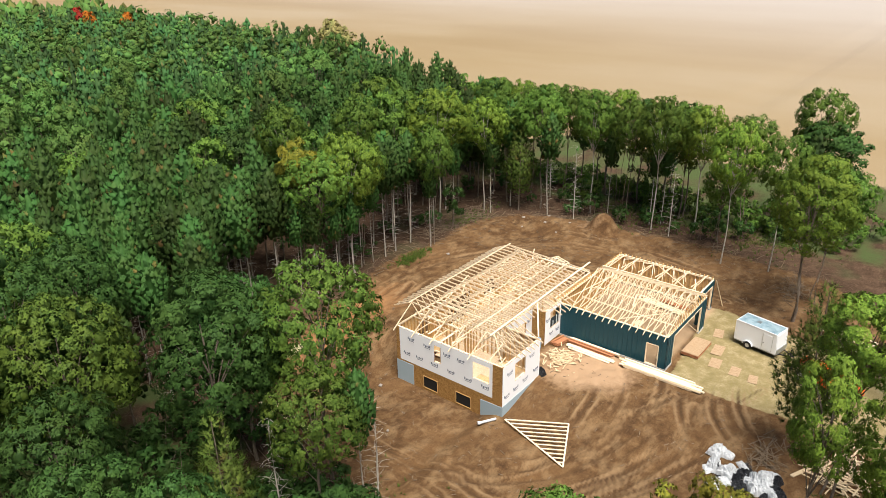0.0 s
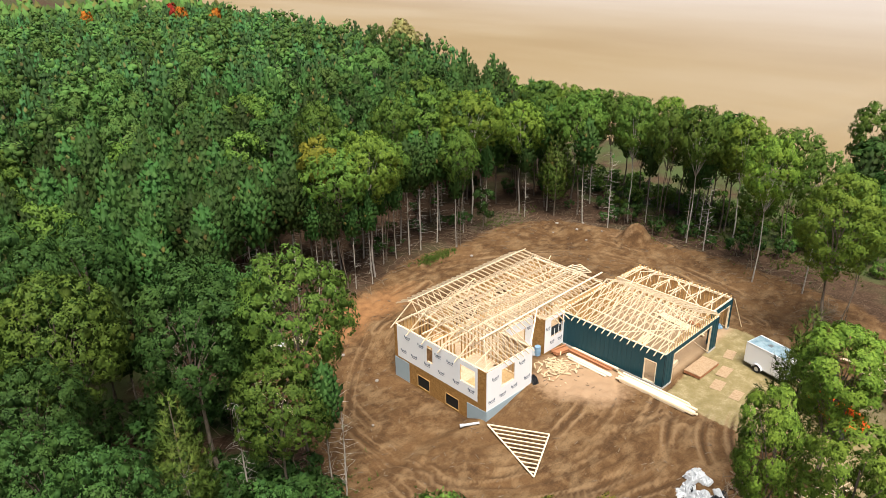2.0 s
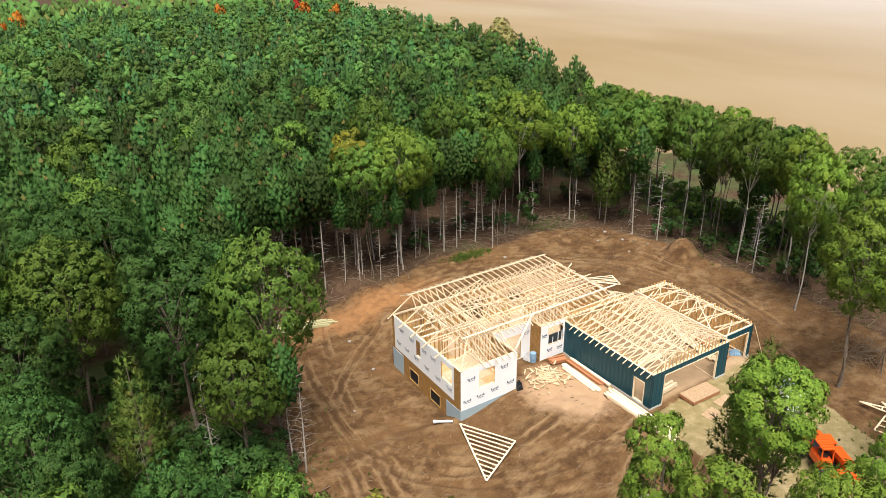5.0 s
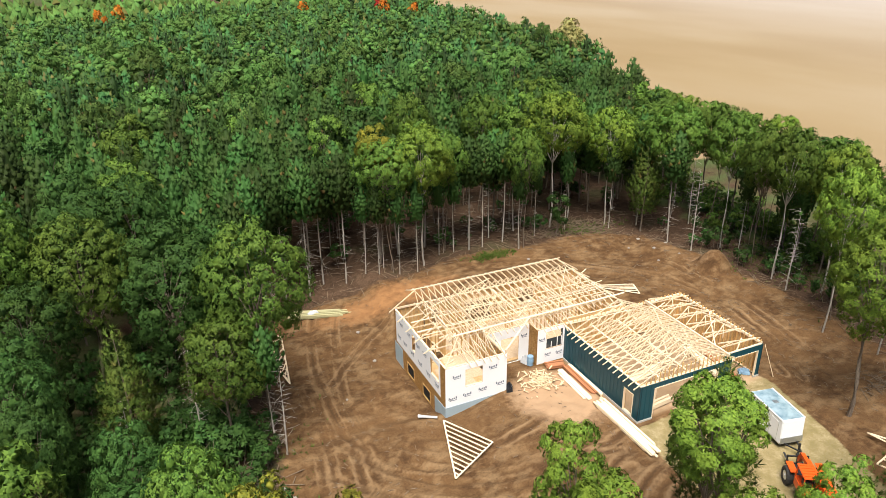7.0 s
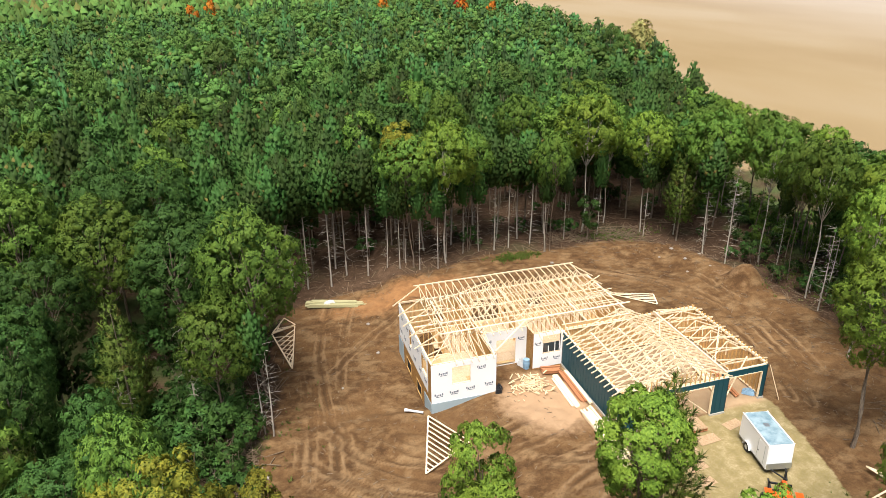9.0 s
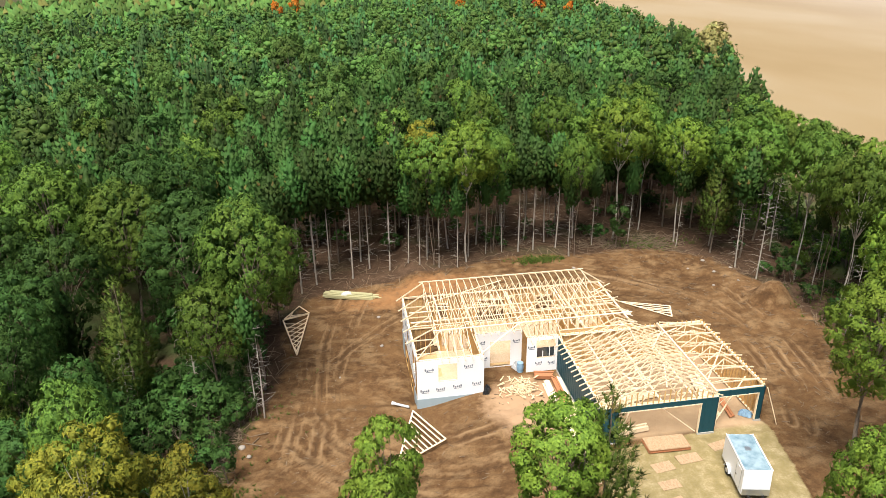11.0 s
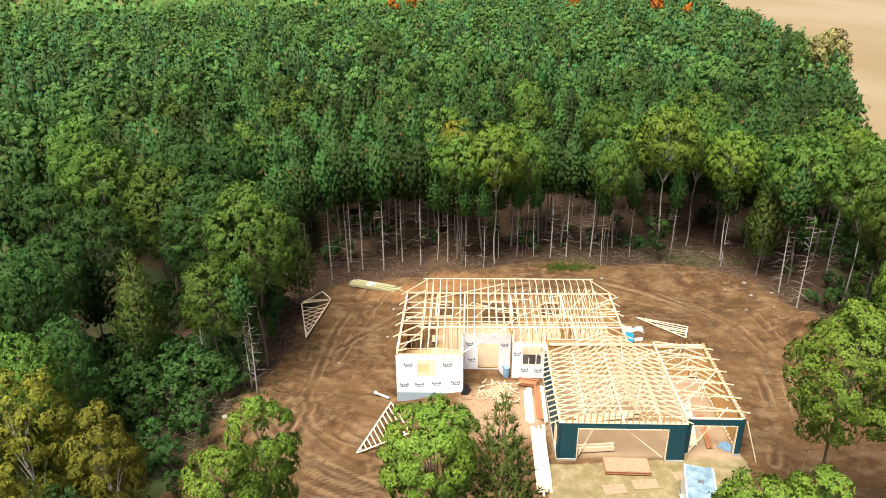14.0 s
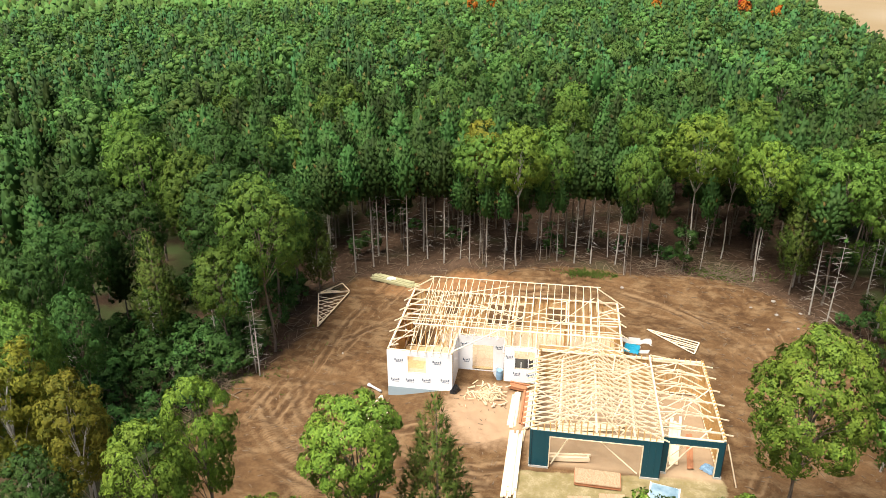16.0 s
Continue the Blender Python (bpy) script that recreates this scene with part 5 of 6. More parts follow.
# extra shrubs, added to darken the western floor where the trees shade it
for k in range(90):
    x, y = TREE_RNG.uniform(-30, -14.0), TREE_RNG.uniform(-13, 7)
    if inside_distance(CLEARING, np.array([x]), np.array([y]))[0] < -1.2:
        spot(SHRUBS, "shrub", "low green shrub in the leaf litter under trees", "shrub", x, y, TREE_RNG.uniform(0.9, 2.4), "undergrowth")
for k in range(22):
    spot(THICKET, "shrub", "dense dark green bush in the belt before the field", "shrub", 51.0 + TREE_RNG.uniform(-2.6, 2.6), -16 + 2.6 * k, TREE_RNG.uniform(2.0, 4.4), "belt thicket", radius=TREE_RNG.uniform(1.8, 2.6))
for k in range(20):
    y = TREE_RNG.uniform(-16, 42)
    x = 45.8 + 4.0 * TREE_RNG.random()
    spot(BELT, "belt_tree", "leafy green tree in the belt before the field", "tree", x, y, TREE_RNG.uniform(11.6, 14.6), "field belt")

# slender pines whose stems stand free along the far side of the clearing
FRONT_STEMS = [(0.2, 26.2), (2.2, 25.4), (3.4, 24.3), (4.4, 25.7), (5.4, 23.4), (7.4, 23.2), (9.1, 25.7), (11.2, 26.0), (13.1, 26.1), (15.0, 26.0), (16.8, 26.1), (19.5, 26.2), (20.3, 23.8), (23.9, 26.2),
               (28.7, 26.9), (33.8, 24.8), (37.6, 24.2), (37.7, 18.5), (42.9, 12.6), (41.7, 6.4), (42.8, 5.4), (-4.0, 25.6), (-6.5, 26.0), (-9.6, 23.4), (-11.4, 20.6)]
for i, (x, y) in enumerate(FRONT_STEMS):
    under = any(math.hypot(x - a, y - b) < 0.8 * r for a, b, _, r in EDGE_TREES)
    spot(EDGE_PINES, *PINE, x, y, 10.8 if under else 12.8 + 1.4 * TREE_RNG.random(), "pine plantation", 0.75 if under else 0.9)


# the pine plantation: rows of single trees next to the clearing, then the joined far woods
def in_wood(x, y):
    return (inside_distance(CLEARING, x, y) < -1.2) & (x < east_edge(y) - 1.0) & (y > -47 + (13 - x) * 1.1 - 26) & (np.hypot(x, y + 46) < 262)


def rows_of_trees(gap, seed):
    rng = np.random.default_rng(seed)
    i, j = np.meshgrid(np.arange(-110, 111), np.arange(-40, 111))
    u, v = i.ravel() * gap, j.ravel() * gap
    c, s = math.cos(0.2), math.sin(0.2)
    x = c * u - s * v + rng.normal(size=len(u)) * gap * 0.24
    y = s * u + c * v + rng.normal(size=len(u)) * gap * 0.24
    ok = in_wood(x, y)
    return x[ok], y[ok]


def clear_of(x, y, trees, share):
    """True where a pine has room beside the crowns of the single trees."""
    t = np.array(trees)
    d = np.hypot(x[:, None] - t[None, :, 0], y[:, None] - t[None, :, 1])
    return (d > share * t[None, :, 2]).all(1)


BIG = [(x, y, r) for x, y, _, r in NEAR_OAKS + WEST_OAKS + WEST_MAPLES] + [(x, y, 1.35 * r) for x, y, _, r in EDGE_TREES + EDGE_OAKS] + [(x, y, 3.4) for x, y in FAR_CROWNS] + [(x, y, 2.4) for x, y in FRONT_STEMS]
X, Y = rows_of_trees(3.35, 3)
chance = np.random.default_rng(8).random(len(X))
west = (X < -10) & (Y < 24)
keep = clear_of(X, Y, BIG, 0.66) & ~(west & (chance < 0.55)) & ~((X > 36) & (Y < 24) & (chance < 0.85)) & ~((X > -25) & (X < 0) & (Y < 9)) & (Y > -14)
X, Y = X[keep], Y[keep]
edge = -inside_distance(CLEARING, X, Y)
order = np.argsort(edge + 0.25 * np.clip(Y - 24, 0, 99))
count = 0
far_near = []
for k in order:
    x, y = float(X[k]), float(Y[k])
    if count >= 250 or x < -36:
        far_near.append(k)
        continue
    count += 1
    low = x < -10 and y < 22
    top = (8.6 + 4.0 * TREE_RNG.random()) if low else 11.8 + 3.2 * TREE_RNG.random()
    if edge[k] > 5 and TREE_RNG.random() < 0.10:
        spot(BELT, *MAPLE, x, y, top + 0.6, wide=0.9)
    else:
        spot(EDGE_PINES if edge[k] < 7 else PINES, *PINE, x, y, top, "pine plantation", TREE_RNG.uniform(0.85, 1.10))


# canopy shapes of the joined woods: corners, soft normals and browning of loose triangles
def far_pine(seed, step, spacing, k, length, width, inner, core, radius=1.8, base=6.6, top=14.0):
    rng = np.random.default_rng(seed)
    tri, tn, dead = pine_tufts(rng, radius, base, top, step, spacing, k, length, width, inner)
    ct, cn = pine_core(rng, radius, base, top, core, 6)
    return np.concatenate([ct, tri]).reshape(-1, 3), np.concatenate([cn, tn]).reshape(-1, 3), np.concatenate([np.zeros(len(ct) * 3), dead])


def far_round(seed, clumps, leaves, leaf_size, radius=3.4, base=6.5, top=14.8):
    rng = np.random.default_rng(seed)
    centre, half = np.array((0, 0, base + 0.45 * (top - base))), np.array((radius, radius, 0.55 * (top - base)))
    q, qn, tri, tn, _ = crown_leaves(rng, centre, half, clumps, leaves, leaf_size, -0.35, (0.26, 0.42), 4, 5)
    v = np.concatenate([q[:, [0, 1, 2]].reshape(-1, 3), q[:, [0, 2, 3]].reshape(-1, 3), tri.reshape(-1, 3)])
    n = np.concatenate([qn[:, [0, 1, 2]].reshape(-1, 3), qn[:, [0, 2, 3]].reshape(-1, 3), tn.reshape(-1, 3)])
    return v, n, np.zeros(len(v))


def joined_wood(name, label, xs, ys, shapes, mat, seed, low=0.85, high=1.15, height=(0.72, 1.12)):
    rng = np.random.default_rng(seed)
    z = ground_height(xs, ys, False)
    out, nrm, brown = [], [], []
    for x, y, zz in zip(xs, ys, z):
        v, n, b = shapes[rng.integers(len(shapes))]
        a, sc = rng.uniform(0, 6.28), rng.uniform(low, high)
        c, s = math.cos(a), math.sin(a)
        hs = rng.uniform(*height)
        out.append(np.stack([x + sc * (c * v[:, 0] - s * v[:, 1]), y + sc * (s * v[:, 0] + c * v[:, 1]), zz + v[:, 2] * hs], 1))
        nrm.append(np.stack([c * n[:, 0] - s * n[:, 1], s * n[:, 0] + c * n[:, 1], n[:, 2]], 1))
        brown.append(b)
    count_v = [len(o) for o in out]
    v, n = np.concatenate(out).reshape(-1, 3, 3), np.concatenate(nrm).reshape(-1, 3, 3)
    me = foliage(name, NONE4, NONE4, v, n, mat, np.concatenate(brown))
    tone = me.attributes.new("tree_tone", "FLOAT", "POINT")
    tone.data.foreach_set("value", np.repeat(rng.random(len(out)), count_v).astype(np.float32))
    ob = new(name, me)
    tagged(ob, label, "trees", kind="stuff")


fx, fy = X[far_near], Y[far_near]
dist = np.hypot(fx, fy + 46)
rng_w = np.random.default_rng(21)
grove = np.sin(0.071 * fx + 1.3) * np.sin(0.083 * fy + 0.021 * fx) + 0.6 * np.sin(0.17 * fx - 0.13 * fy)
broad = rng_w.random(len(fx)) < np.where(fx < -15, 0.09, 0.05) + 0.24 * smooth_step(0.35, 0.9, grove) + 0.30 * smooth_step(115, 175, dist)
near_w, mid_w = dist < 125, (dist >= 125) & (dist < 175)
far_w = (dist >= 175) & (rng_w.random(len(fx)) < 0.80)
joined_wood("plantation_canopy", "dense dark green pine canopy behind the clearing", fx[near_w & ~broad], fy[near_w & ~broad], [far_pine(200 + k, 0.84, 0.90, 3, 0.42, 0.12, 1, 3) for k in range(6)], NEEDLE, 31)
joined_wood("middle_pine_wood", "green pine canopy further back in the plantation", fx[mid_w & ~broad], fy[mid_w & ~broad], [far_pine(230 + k, 1.15, 1.15, 1, 0.50, 0.16, 1, 2) for k in range(5)], NEEDLE_HAZE, 36)
joined_wood("far_pine_wood", "distant hazy green pine canopy", fx[far_w & ~broad], fy[far_w & ~broad], [far_pine(240 + k, 1.55, 1.60, 0, 0.68, 0.22, 1, 2, 2.0) for k in range(5)], NEEDLE_HAZE, 33)
joined_wood("broadleaf_canopy", "lighter green broadleaf crowns among the pines", fx[near_w & broad], fy[near_w & broad], [far_round(220 + k, 18, 420, 0.20) for k in range(4)], LEAF_HAZE, 32, 0.75, 1.4, (0.9, 1.14))
back = (mid_w | far_w) & broad
joined_wood("far_broadleaf_wood", "distant green broadleaf canopy", fx[back], fy[back], [far_round(260 + k, 10, 130, 0.30) for k in range(5)], LEAF_HAZE, 34, 0.75, 1.5, (0.9, 1.14))
for x, y in ((72.4, 92.9), (75.5, 97.0), (70.0, 88.0), (78.0, 101.0)):
    spot(FAR_PALE, "poplar_tree", "pale yellow-green tree at the field's edge", "tree", x, y, 16.5)
for x, y, top in ((-14.4, 212.0, 16.9), (-20.0, 200.0, 16.6), (38.6, 190.0, 16.9), (62.5, 182.0, 16.8), (70.5, 176.0, 16.2)):
    spot(FAR_ORANGE, "maple_tree", "distant maple in orange autumn colour", "tree", x, y, top - 1.2, radius=2.8)
spot(FAR_RED, "maple_tree", "distant maple in deep red autumn colour", "tree", 64.0, 190.0, 16.4, radius=3.0)


def horizon_wood():
    """The last belt of woods, in wider steps, out to the skyline."""
    rng = np.random.default_rng(9)
    i, j = np.meshgrid(np.arange(-60, 40), np.arange(20, 75))
    x, y = i.ravel() * 6.4 + rng.normal(size=i.size) * 1.4, j.ravel() * 6.4 + rng.normal(size=i.size) * 1.4
    d = np.hypot(x, y + 46)
    ok = (d > 258) & (d < np.where(x < 0, 350, 310)) & (x < east_edge(y) - 2) & (y > 40 - x * 0.6)
    joined_wood("skyline_wood", "distant unbroken green canopy towards the skyline", x[ok], y[ok], [far_pine(280 + k, 2.6, 3.6, 0, 1.6, 0.5, 1, 2, 4.0, 7.0) for k in range(4)], LEAF_HAZE, 35, 0.9, 1.3)


horizon_wood()


# ---- the trailer and the telehandler on the straw-coloured pad ----
def wheel(parent, x, y, z, r, w, side=1):
    """Tyre and rim, axle along local x."""
    bm = bmesh.new()
    prof = [(-0.5 * w, 0.62 * r), (-0.5 * w, 0.9 * r), (-0.36 * w, r), (0.36 * w, r), (0.5 * w, 0.9 * r), (0.5 * w, 0.62 * r)]
    n = 28
    rings = [[bm.verts.new((px, pr * math.cos(6.28319 * k / n) * (1.0 if k % 2 or pr < 0.95 * r else 0.965), pr * math.sin(6.28319 * k / n) * (1.0 if k % 2 or pr < 0.95 * r else 0.965))) for k in range(n)] for px, pr in prof]
    for a, b in zip(rings, rings[1:] + rings[:1]):
        for k in range(n):
            bm.faces.new((a[k], a[(k + 1) % n], b[(k + 1) % n], b[k]))
    tyre = part("wheel", from_bm("tyre", bm, RUBBER), parent)
    tyre.location = (x, y, z)
    bm = bmesh.new()
    bmesh.ops.create_cone(bm, cap_ends=True, segments=20, radius1=0.62 * r, radius2=0.5 * r, depth=0.5 * w, matrix=Matrix.Translation((0.18 * w * side, 0, 0)) @ Matrix.Rotation(radians(90) * side, 4, "Y"))
    bmesh.ops.create_cone(bm, cap_ends=True, segments=12, radius1=0.18 * r, radius2=0.15 * r, depth=0.7 * w, matrix=Matrix.Translation((0.2 * w * side, 0, 0)) @ Matrix.Rotation(radians(90) * side, 4, "Y"))
    part("rim", from_bm("rim", bm, RIM), tyre, "pale wheel rim")


def build_trailer():
    """Enclosed cargo trailer; local y points to its hitch."""
    t = thing("cargo_trailer", "white enclosed cargo trailer with bare metal roof parked on the pad", "trailer", pose(20.22, -12.95, 0.0, 0, 0, 168.2))
    L, W, z0, z1 = 3.75, 1.78, 0.42, 2.28
    bm = bmesh.new()
    bmesh.ops.create_cube(bm, size=1)
    bmesh.ops.scale(bm, vec=(W, L, z1 - z0), verts=bm.verts)
    bmesh.ops.translate(bm, vec=(0, 0, (z0 + z1) / 2), verts=bm.verts)
    for v in bm.verts:
        if v.co.y > 0 and v.co.z < 1:
            v.co.y += 0.06
        elif v.co.y > 0:
            v.co.y -= 0.05
    bmesh.ops.bevel(bm, geom=bm.edges[:], offset=0.05, segments=3, affect="EDGES")
    body = part("body", from_bm("body", bm, WHITE_PAINT), t)
    bm = bmesh.new()
    nx, ny = 8, 10
    g = [[bm.verts.new((W * 0.93 * (i / nx - 0.5), L * 0.93 * (j / ny - 0.5) - 0.02, z1 + 0.015 + 0.035 * (1 - (2 * i / nx - 1) ** 2) + 0.012 * math.sin(j * 2.1 + i))) for j in range(ny + 1)] for i in range(nx + 1)]
    for i in range(nx):
        for j in range(ny):
            bm.faces.new((g[i][j], g[i + 1][j], g[i + 1][j + 1], g[i][j + 1]))
    part("roof", from_bm("roof", bm, ROOF_SHEET, True), t, "dull blue-grey metal roof sheet")
    part("roof_vent", bevelled_box("roof_vent", (0.36, 0.36, 0.08), SILVER, 0.02, (0, -0.25, z1 + 0.08)), t, "square roof vent")
    for x in (-W / 2, W / 2):
        part("roof_rail", Solid().beam((x * 0.99, -L / 2 + 0.05, z1 + 0.01), (x * 0.99, L / 2 - 0.1, z1 + 0.01), 0.07, 0.06).mesh("roof_rail", WHITE_PAINT), t)
        part("lower_trim", Solid().beam((x * 1.005, -L / 2 + 0.05, z0 + 0.03), (x * 1.005, L / 2, z0 + 0.03), 0.03, 0.07).mesh("lower_trim", SILVER), t)
    part("stone_guard", Solid().box(-W / 2 + 0.02, W / 2 - 0.02, L / 2 + 0.03, L / 2 + 0.075, z0 + 0.02, z0 + 0.5).mesh("stone_guard", SILVER), t, "bare metal stone guard")
    door = part("door", bevelled_box("door", (0.025, 0.82, 1.5), WHITE_PAINT, 0.01, (W / 2 + 0.008, 1.05, 1.28)), t)
    for y in (0.61, 1.46):
        part("door_edge", Solid().box(W / 2 + 0.012, W / 2 + 0.024, y, y + 0.03, 0.55, 2.02).mesh("door_edge", SILVER), door)
    part("handle", Solid().box(W / 2 + 0.02, W / 2 + 0.06, 0.70, 0.82, 1.15, 1.19).mesh("handle", BLACK), door, "black latch handle")
    for x, s in ((W / 2 + 0.03, 1), (-W / 2 - 0.03, -1)):
        wheel(t, x, -0.55, 0.33, 0.33, 0.2, s)
        bm = bmesh.new()
        n = 10
        for k in range(n):
            a, b = math.pi * k / n, math.pi * (k + 1) / n
            q = [bm.verts.new((x + dx, -0.55 + 0.43 * math.cos(c), 0.36 + 0.40 * math.sin(c))) for dx, c in ((-0.11, a), (0.13, a), (0.13, b), (-0.11, b))]
            bm.faces.new(q)
        ob = part("mudguard", from_bm("mudguard", bm, WHITE_PAINT), t)
        ob.modifiers.new("thick", "SOLIDIFY").thickness = 0.02
    for x in (-0.55, 0.55):
        part("drawbar", Solid().beam((x, L / 2, 0.42), (0, L / 2 + 1.15, 0.45), 0.07, 0.09).mesh("drawbar", BLACK), t)
    part("jack", Solid().box(-0.05, 0.05, L / 2 + 0.85, L / 2 + 0.95, 0.0, 1.0).box(-0.12, 0.12, L / 2 + 0.8, L / 2 + 1.0, 0.0, 0.03).mesh("jack", BLACK), t, "black jack stand")
    part("chassis", Solid().box(-W / 2 + 0.08, W / 2 - 0.08, -L / 2 + 0.1, L / 2, z0 - 0.12, z0 + 0.02).mesh("chassis", BLACK), t)


build_trailer()


def build_telehandler():
    """Telescopic handler; local y points to its forks."""
    t = thing("telehandler", "orange telescopic handler with side cab parked nose to the trailer", "telehandler", pose(16.75, -19.1, 0.0, 0, 0, -32))
    part("chassis", bevelled_box("chassis", (1.15, 4.3, 0.5), BLACK, 0.06, (0, 0, 0.85)), t)
    for x, s in ((-1.0, -1), (1.0, 1)):
        for y in (-1.55, 1.55):
            wheel(t, x, y, 0.62, 0.62, 0.42, s)
    part("engine_hood", bevelled_box("engine_hood", (0.8, 1.9, 0.75), ORANGE, 0.1, (0.62, -0.5, 1.35)), t, "orange engine hood")
    part("rear_body", bevelled_box("rear_body", (1.9, 0.9, 0.6), ORANGE, 0.12, (0, -2.0, 1.2)), t)
    cab = part("cab", bevelled_box("cab", (0.85, 1.55, 0.7), ORANGE, 0.08, (-0.62, -0.25, 1.25)), t, "orange cab base")
    for x in (-1.0, -0.25):
        for y in (-0.95, 0.45):
            part("cab_post", Solid().beam((x, y, 1.55), (x * 0.97, y * 0.85, 2.45), 0.07, 0.07).mesh("cab_post", ORANGE), cab)
    part("cab_roof", bevelled_box("cab_roof", (0.9, 1.45, 0.09), ORANGE, 0.03, (-0.62, -0.25, 2.48)), cab)
    for k in range(5):
        part("roof_bar", Solid().beam((-1.0, -0.75 + 0.25 * k, 2.55), (-0.24, -0.75 + 0.25 * k, 2.55), 0.04, 0.05).mesh("roof_bar", ORANGE), cab)
    part("seat", bevelled_box("seat", (0.5, 0.5, 0.5), BLACK, 0.06, (-0.62, -0.4, 1.75)), cab, "black seat")
    part("boom", Solid().beam((0.15, -2.2, 2.05), (0.15, 1.9, 1.55), 0.34, 0.38).beam((0.15, 1.6, 1.6), (0.15, 2.75, 1.42), 0.26, 0.28).mesh("boom", ORANGE), t, "orange telescopic boom")
    part("boom_head", Solid().beam((0.15, 2.6, 1.5), (0.15, 3.0, 0.75), 0.26, 0.3).mesh("boom_head", ORANGE), t)
    part("cylinder", Solid().beam((0.15, -0.6, 1.2), (0.15, 1.1, 1.5), 0.12, 0.12).mesh("cylinder", SILVER), t, "steel lift cylinder")
    s = Solid().box(-0.65, 0.75, 3.0, 3.1, 0.35, 0.45).box(-0.65, 0.75, 3.0, 3.1, 0.95, 1.05)
    for x in (-0.6, 0.05, 0.7):
        s.box(x - 0.04, x + 0.04, 3.0, 3.1, 0.35, 1.05)
    part("carriage", s.mesh("carriage", BLACK), t, "black fork carriage")
    for x in (-0.4, 0.5):
        part("fork", Solid().box(x - 0.06, x + 0.06, 3.1, 4.2, 0.33, 0.38).mesh("fork", BLACK), t)
    for x in (-0.85, 0.95):
        part("fender", bevelled_box("fender", (0.45, 1.1, 0.06), ORANGE, 0.02, (x, 1.55, 1.32)), t)
    part("work_light", bevelled_box("work_light", (0.16, 0.1, 0.16), BLACK, 0.03, (0.95, 0.7, 1.95)), t, "black work light")


build_telehandler()


# ---- timber on the ground ----
def flat_truss(name, label, corners, rungs, mat=LUMBER, diamonds=False, lift=0.06):
    """A triangular truss or frame lying on the soil: corners a, b, c; rungs run parallel to a-b."""
    a, b, c = [np.array((x, y, ground_at(x, y) + lift if z is None else z)) for x, y, z in corners]
    t = thing(name, label, "roof truss")
    for p, q in ((a, b), (b, c), (c, a)):
        part("chord", Solid().beam(p, q, 0.11, 0.05).mesh("chord", mat), t)
    for k in range(1, rungs):
        f = k / rungs
        p, q = a + (c - a) * f, b + (c - b) * f
        if diamonds:
            g = min(1, (k + 1.4) / rungs)
            p2, q2 = a + (c - a) * g, b + (c - b) * g
            part("web", Solid().beam(p + (0, 0, 0.03), q2 + (0, 0, 0.03), 0.08, 0.04).mesh("web", mat), t)
            part("web", Solid().beam(q + (0, 0, 0.05), p2 + (0, 0, 0.05), 0.08, 0.04).mesh("web", mat), t)
        else:
            part("web", Solid().beam(p + (0, 0, 0.02), q + (0, 0, 0.02), 0.09, 0.05).mesh("web", mat), t)
    return t


flat_truss("ground_truss", "triangular gable truss with parallel studs lying on the soil", [(-0.45, -0.57, -0.80), (1.44, -5.0, -0.30), (-2.34, -6.69, -0.86)], 11)
flat_truss("ground_truss", "triangular truss lying behind the garage", [(21.7, 12.0, None), (26.1, 10.3, None), (25.4, 8.4, None)], 1, lift=0.16)
tr = bpy.data.objects["ground_truss.001"]
for k in range(1, 5):
    g = k / 5.5
    ends = [(21.7 + 3.7 * g, 12.0 - 3.6 * g), (26.1 - 0.7 * g, 10.3 - 1.9 * g)]
    p, q = [np.array((x, y, ground_at(x, y) + 0.17)) for x, y in ends]
    part("web", Solid().beam(p, q, 0.10, 0.05).mesh("web", LUMBER), tr)
flat_truss("truss_bundle", "web trusses leaning together against the trees at the clearing edge", [(-11.1, 14.9, -0.2), (-8.8, 18.0, -1.42), (-9.8, 10.5, -1.50)], 9, diamonds=True)
flat_truss("truss_bundle", "web truss tip leaning at the clearing edge", [(-9.7, 18.5, -0.7), (-8.75, 18.0, -1.3), (-11.0, 15.2, -0.25)], 3, diamonds=True)


def timber_stack(name, label, x0, y0, x1, y1, across, layers, mat, seed, piece=(0.14, 0.06), ragged=0.4, base=None):
    """Boards laid side by side in layers, ends uneven; each board is a part."""
    rng = random.Random(seed)
    d = np.array((x1 - x0, y1 - y0, 0.0))
    L = np.linalg.norm(d)
    d /= L
    side = np.array((-d[1], d[0], 0))
    g = ground_at((x0 + x1) / 2, (y0 + y1) / 2) + 0.06 if base is None else base
    t = thing(name, label, "lumber stack")
    for k in range(layers):
        for i in range(across):
            if k == layers - 1 and rng.random() < 0.25:
                continue
            off = (i - (across - 1) / 2) * piece[0] * 1.04 + rng.uniform(-0.015, 0.015)
            a, b = rng.uniform(-ragged, ragged) * 0.5, L + rng.uniform(-ragged, ragged)
            p = np.array((x0, y0, g + piece[1] * (k + 0.5))) + side * off
            part("board", Solid().beam(p + d * a, p + d * b + side * rng.uniform(-0.04, 0.04), piece[0], piece[1] * 0.96).mesh("board", mat), t)
    return t


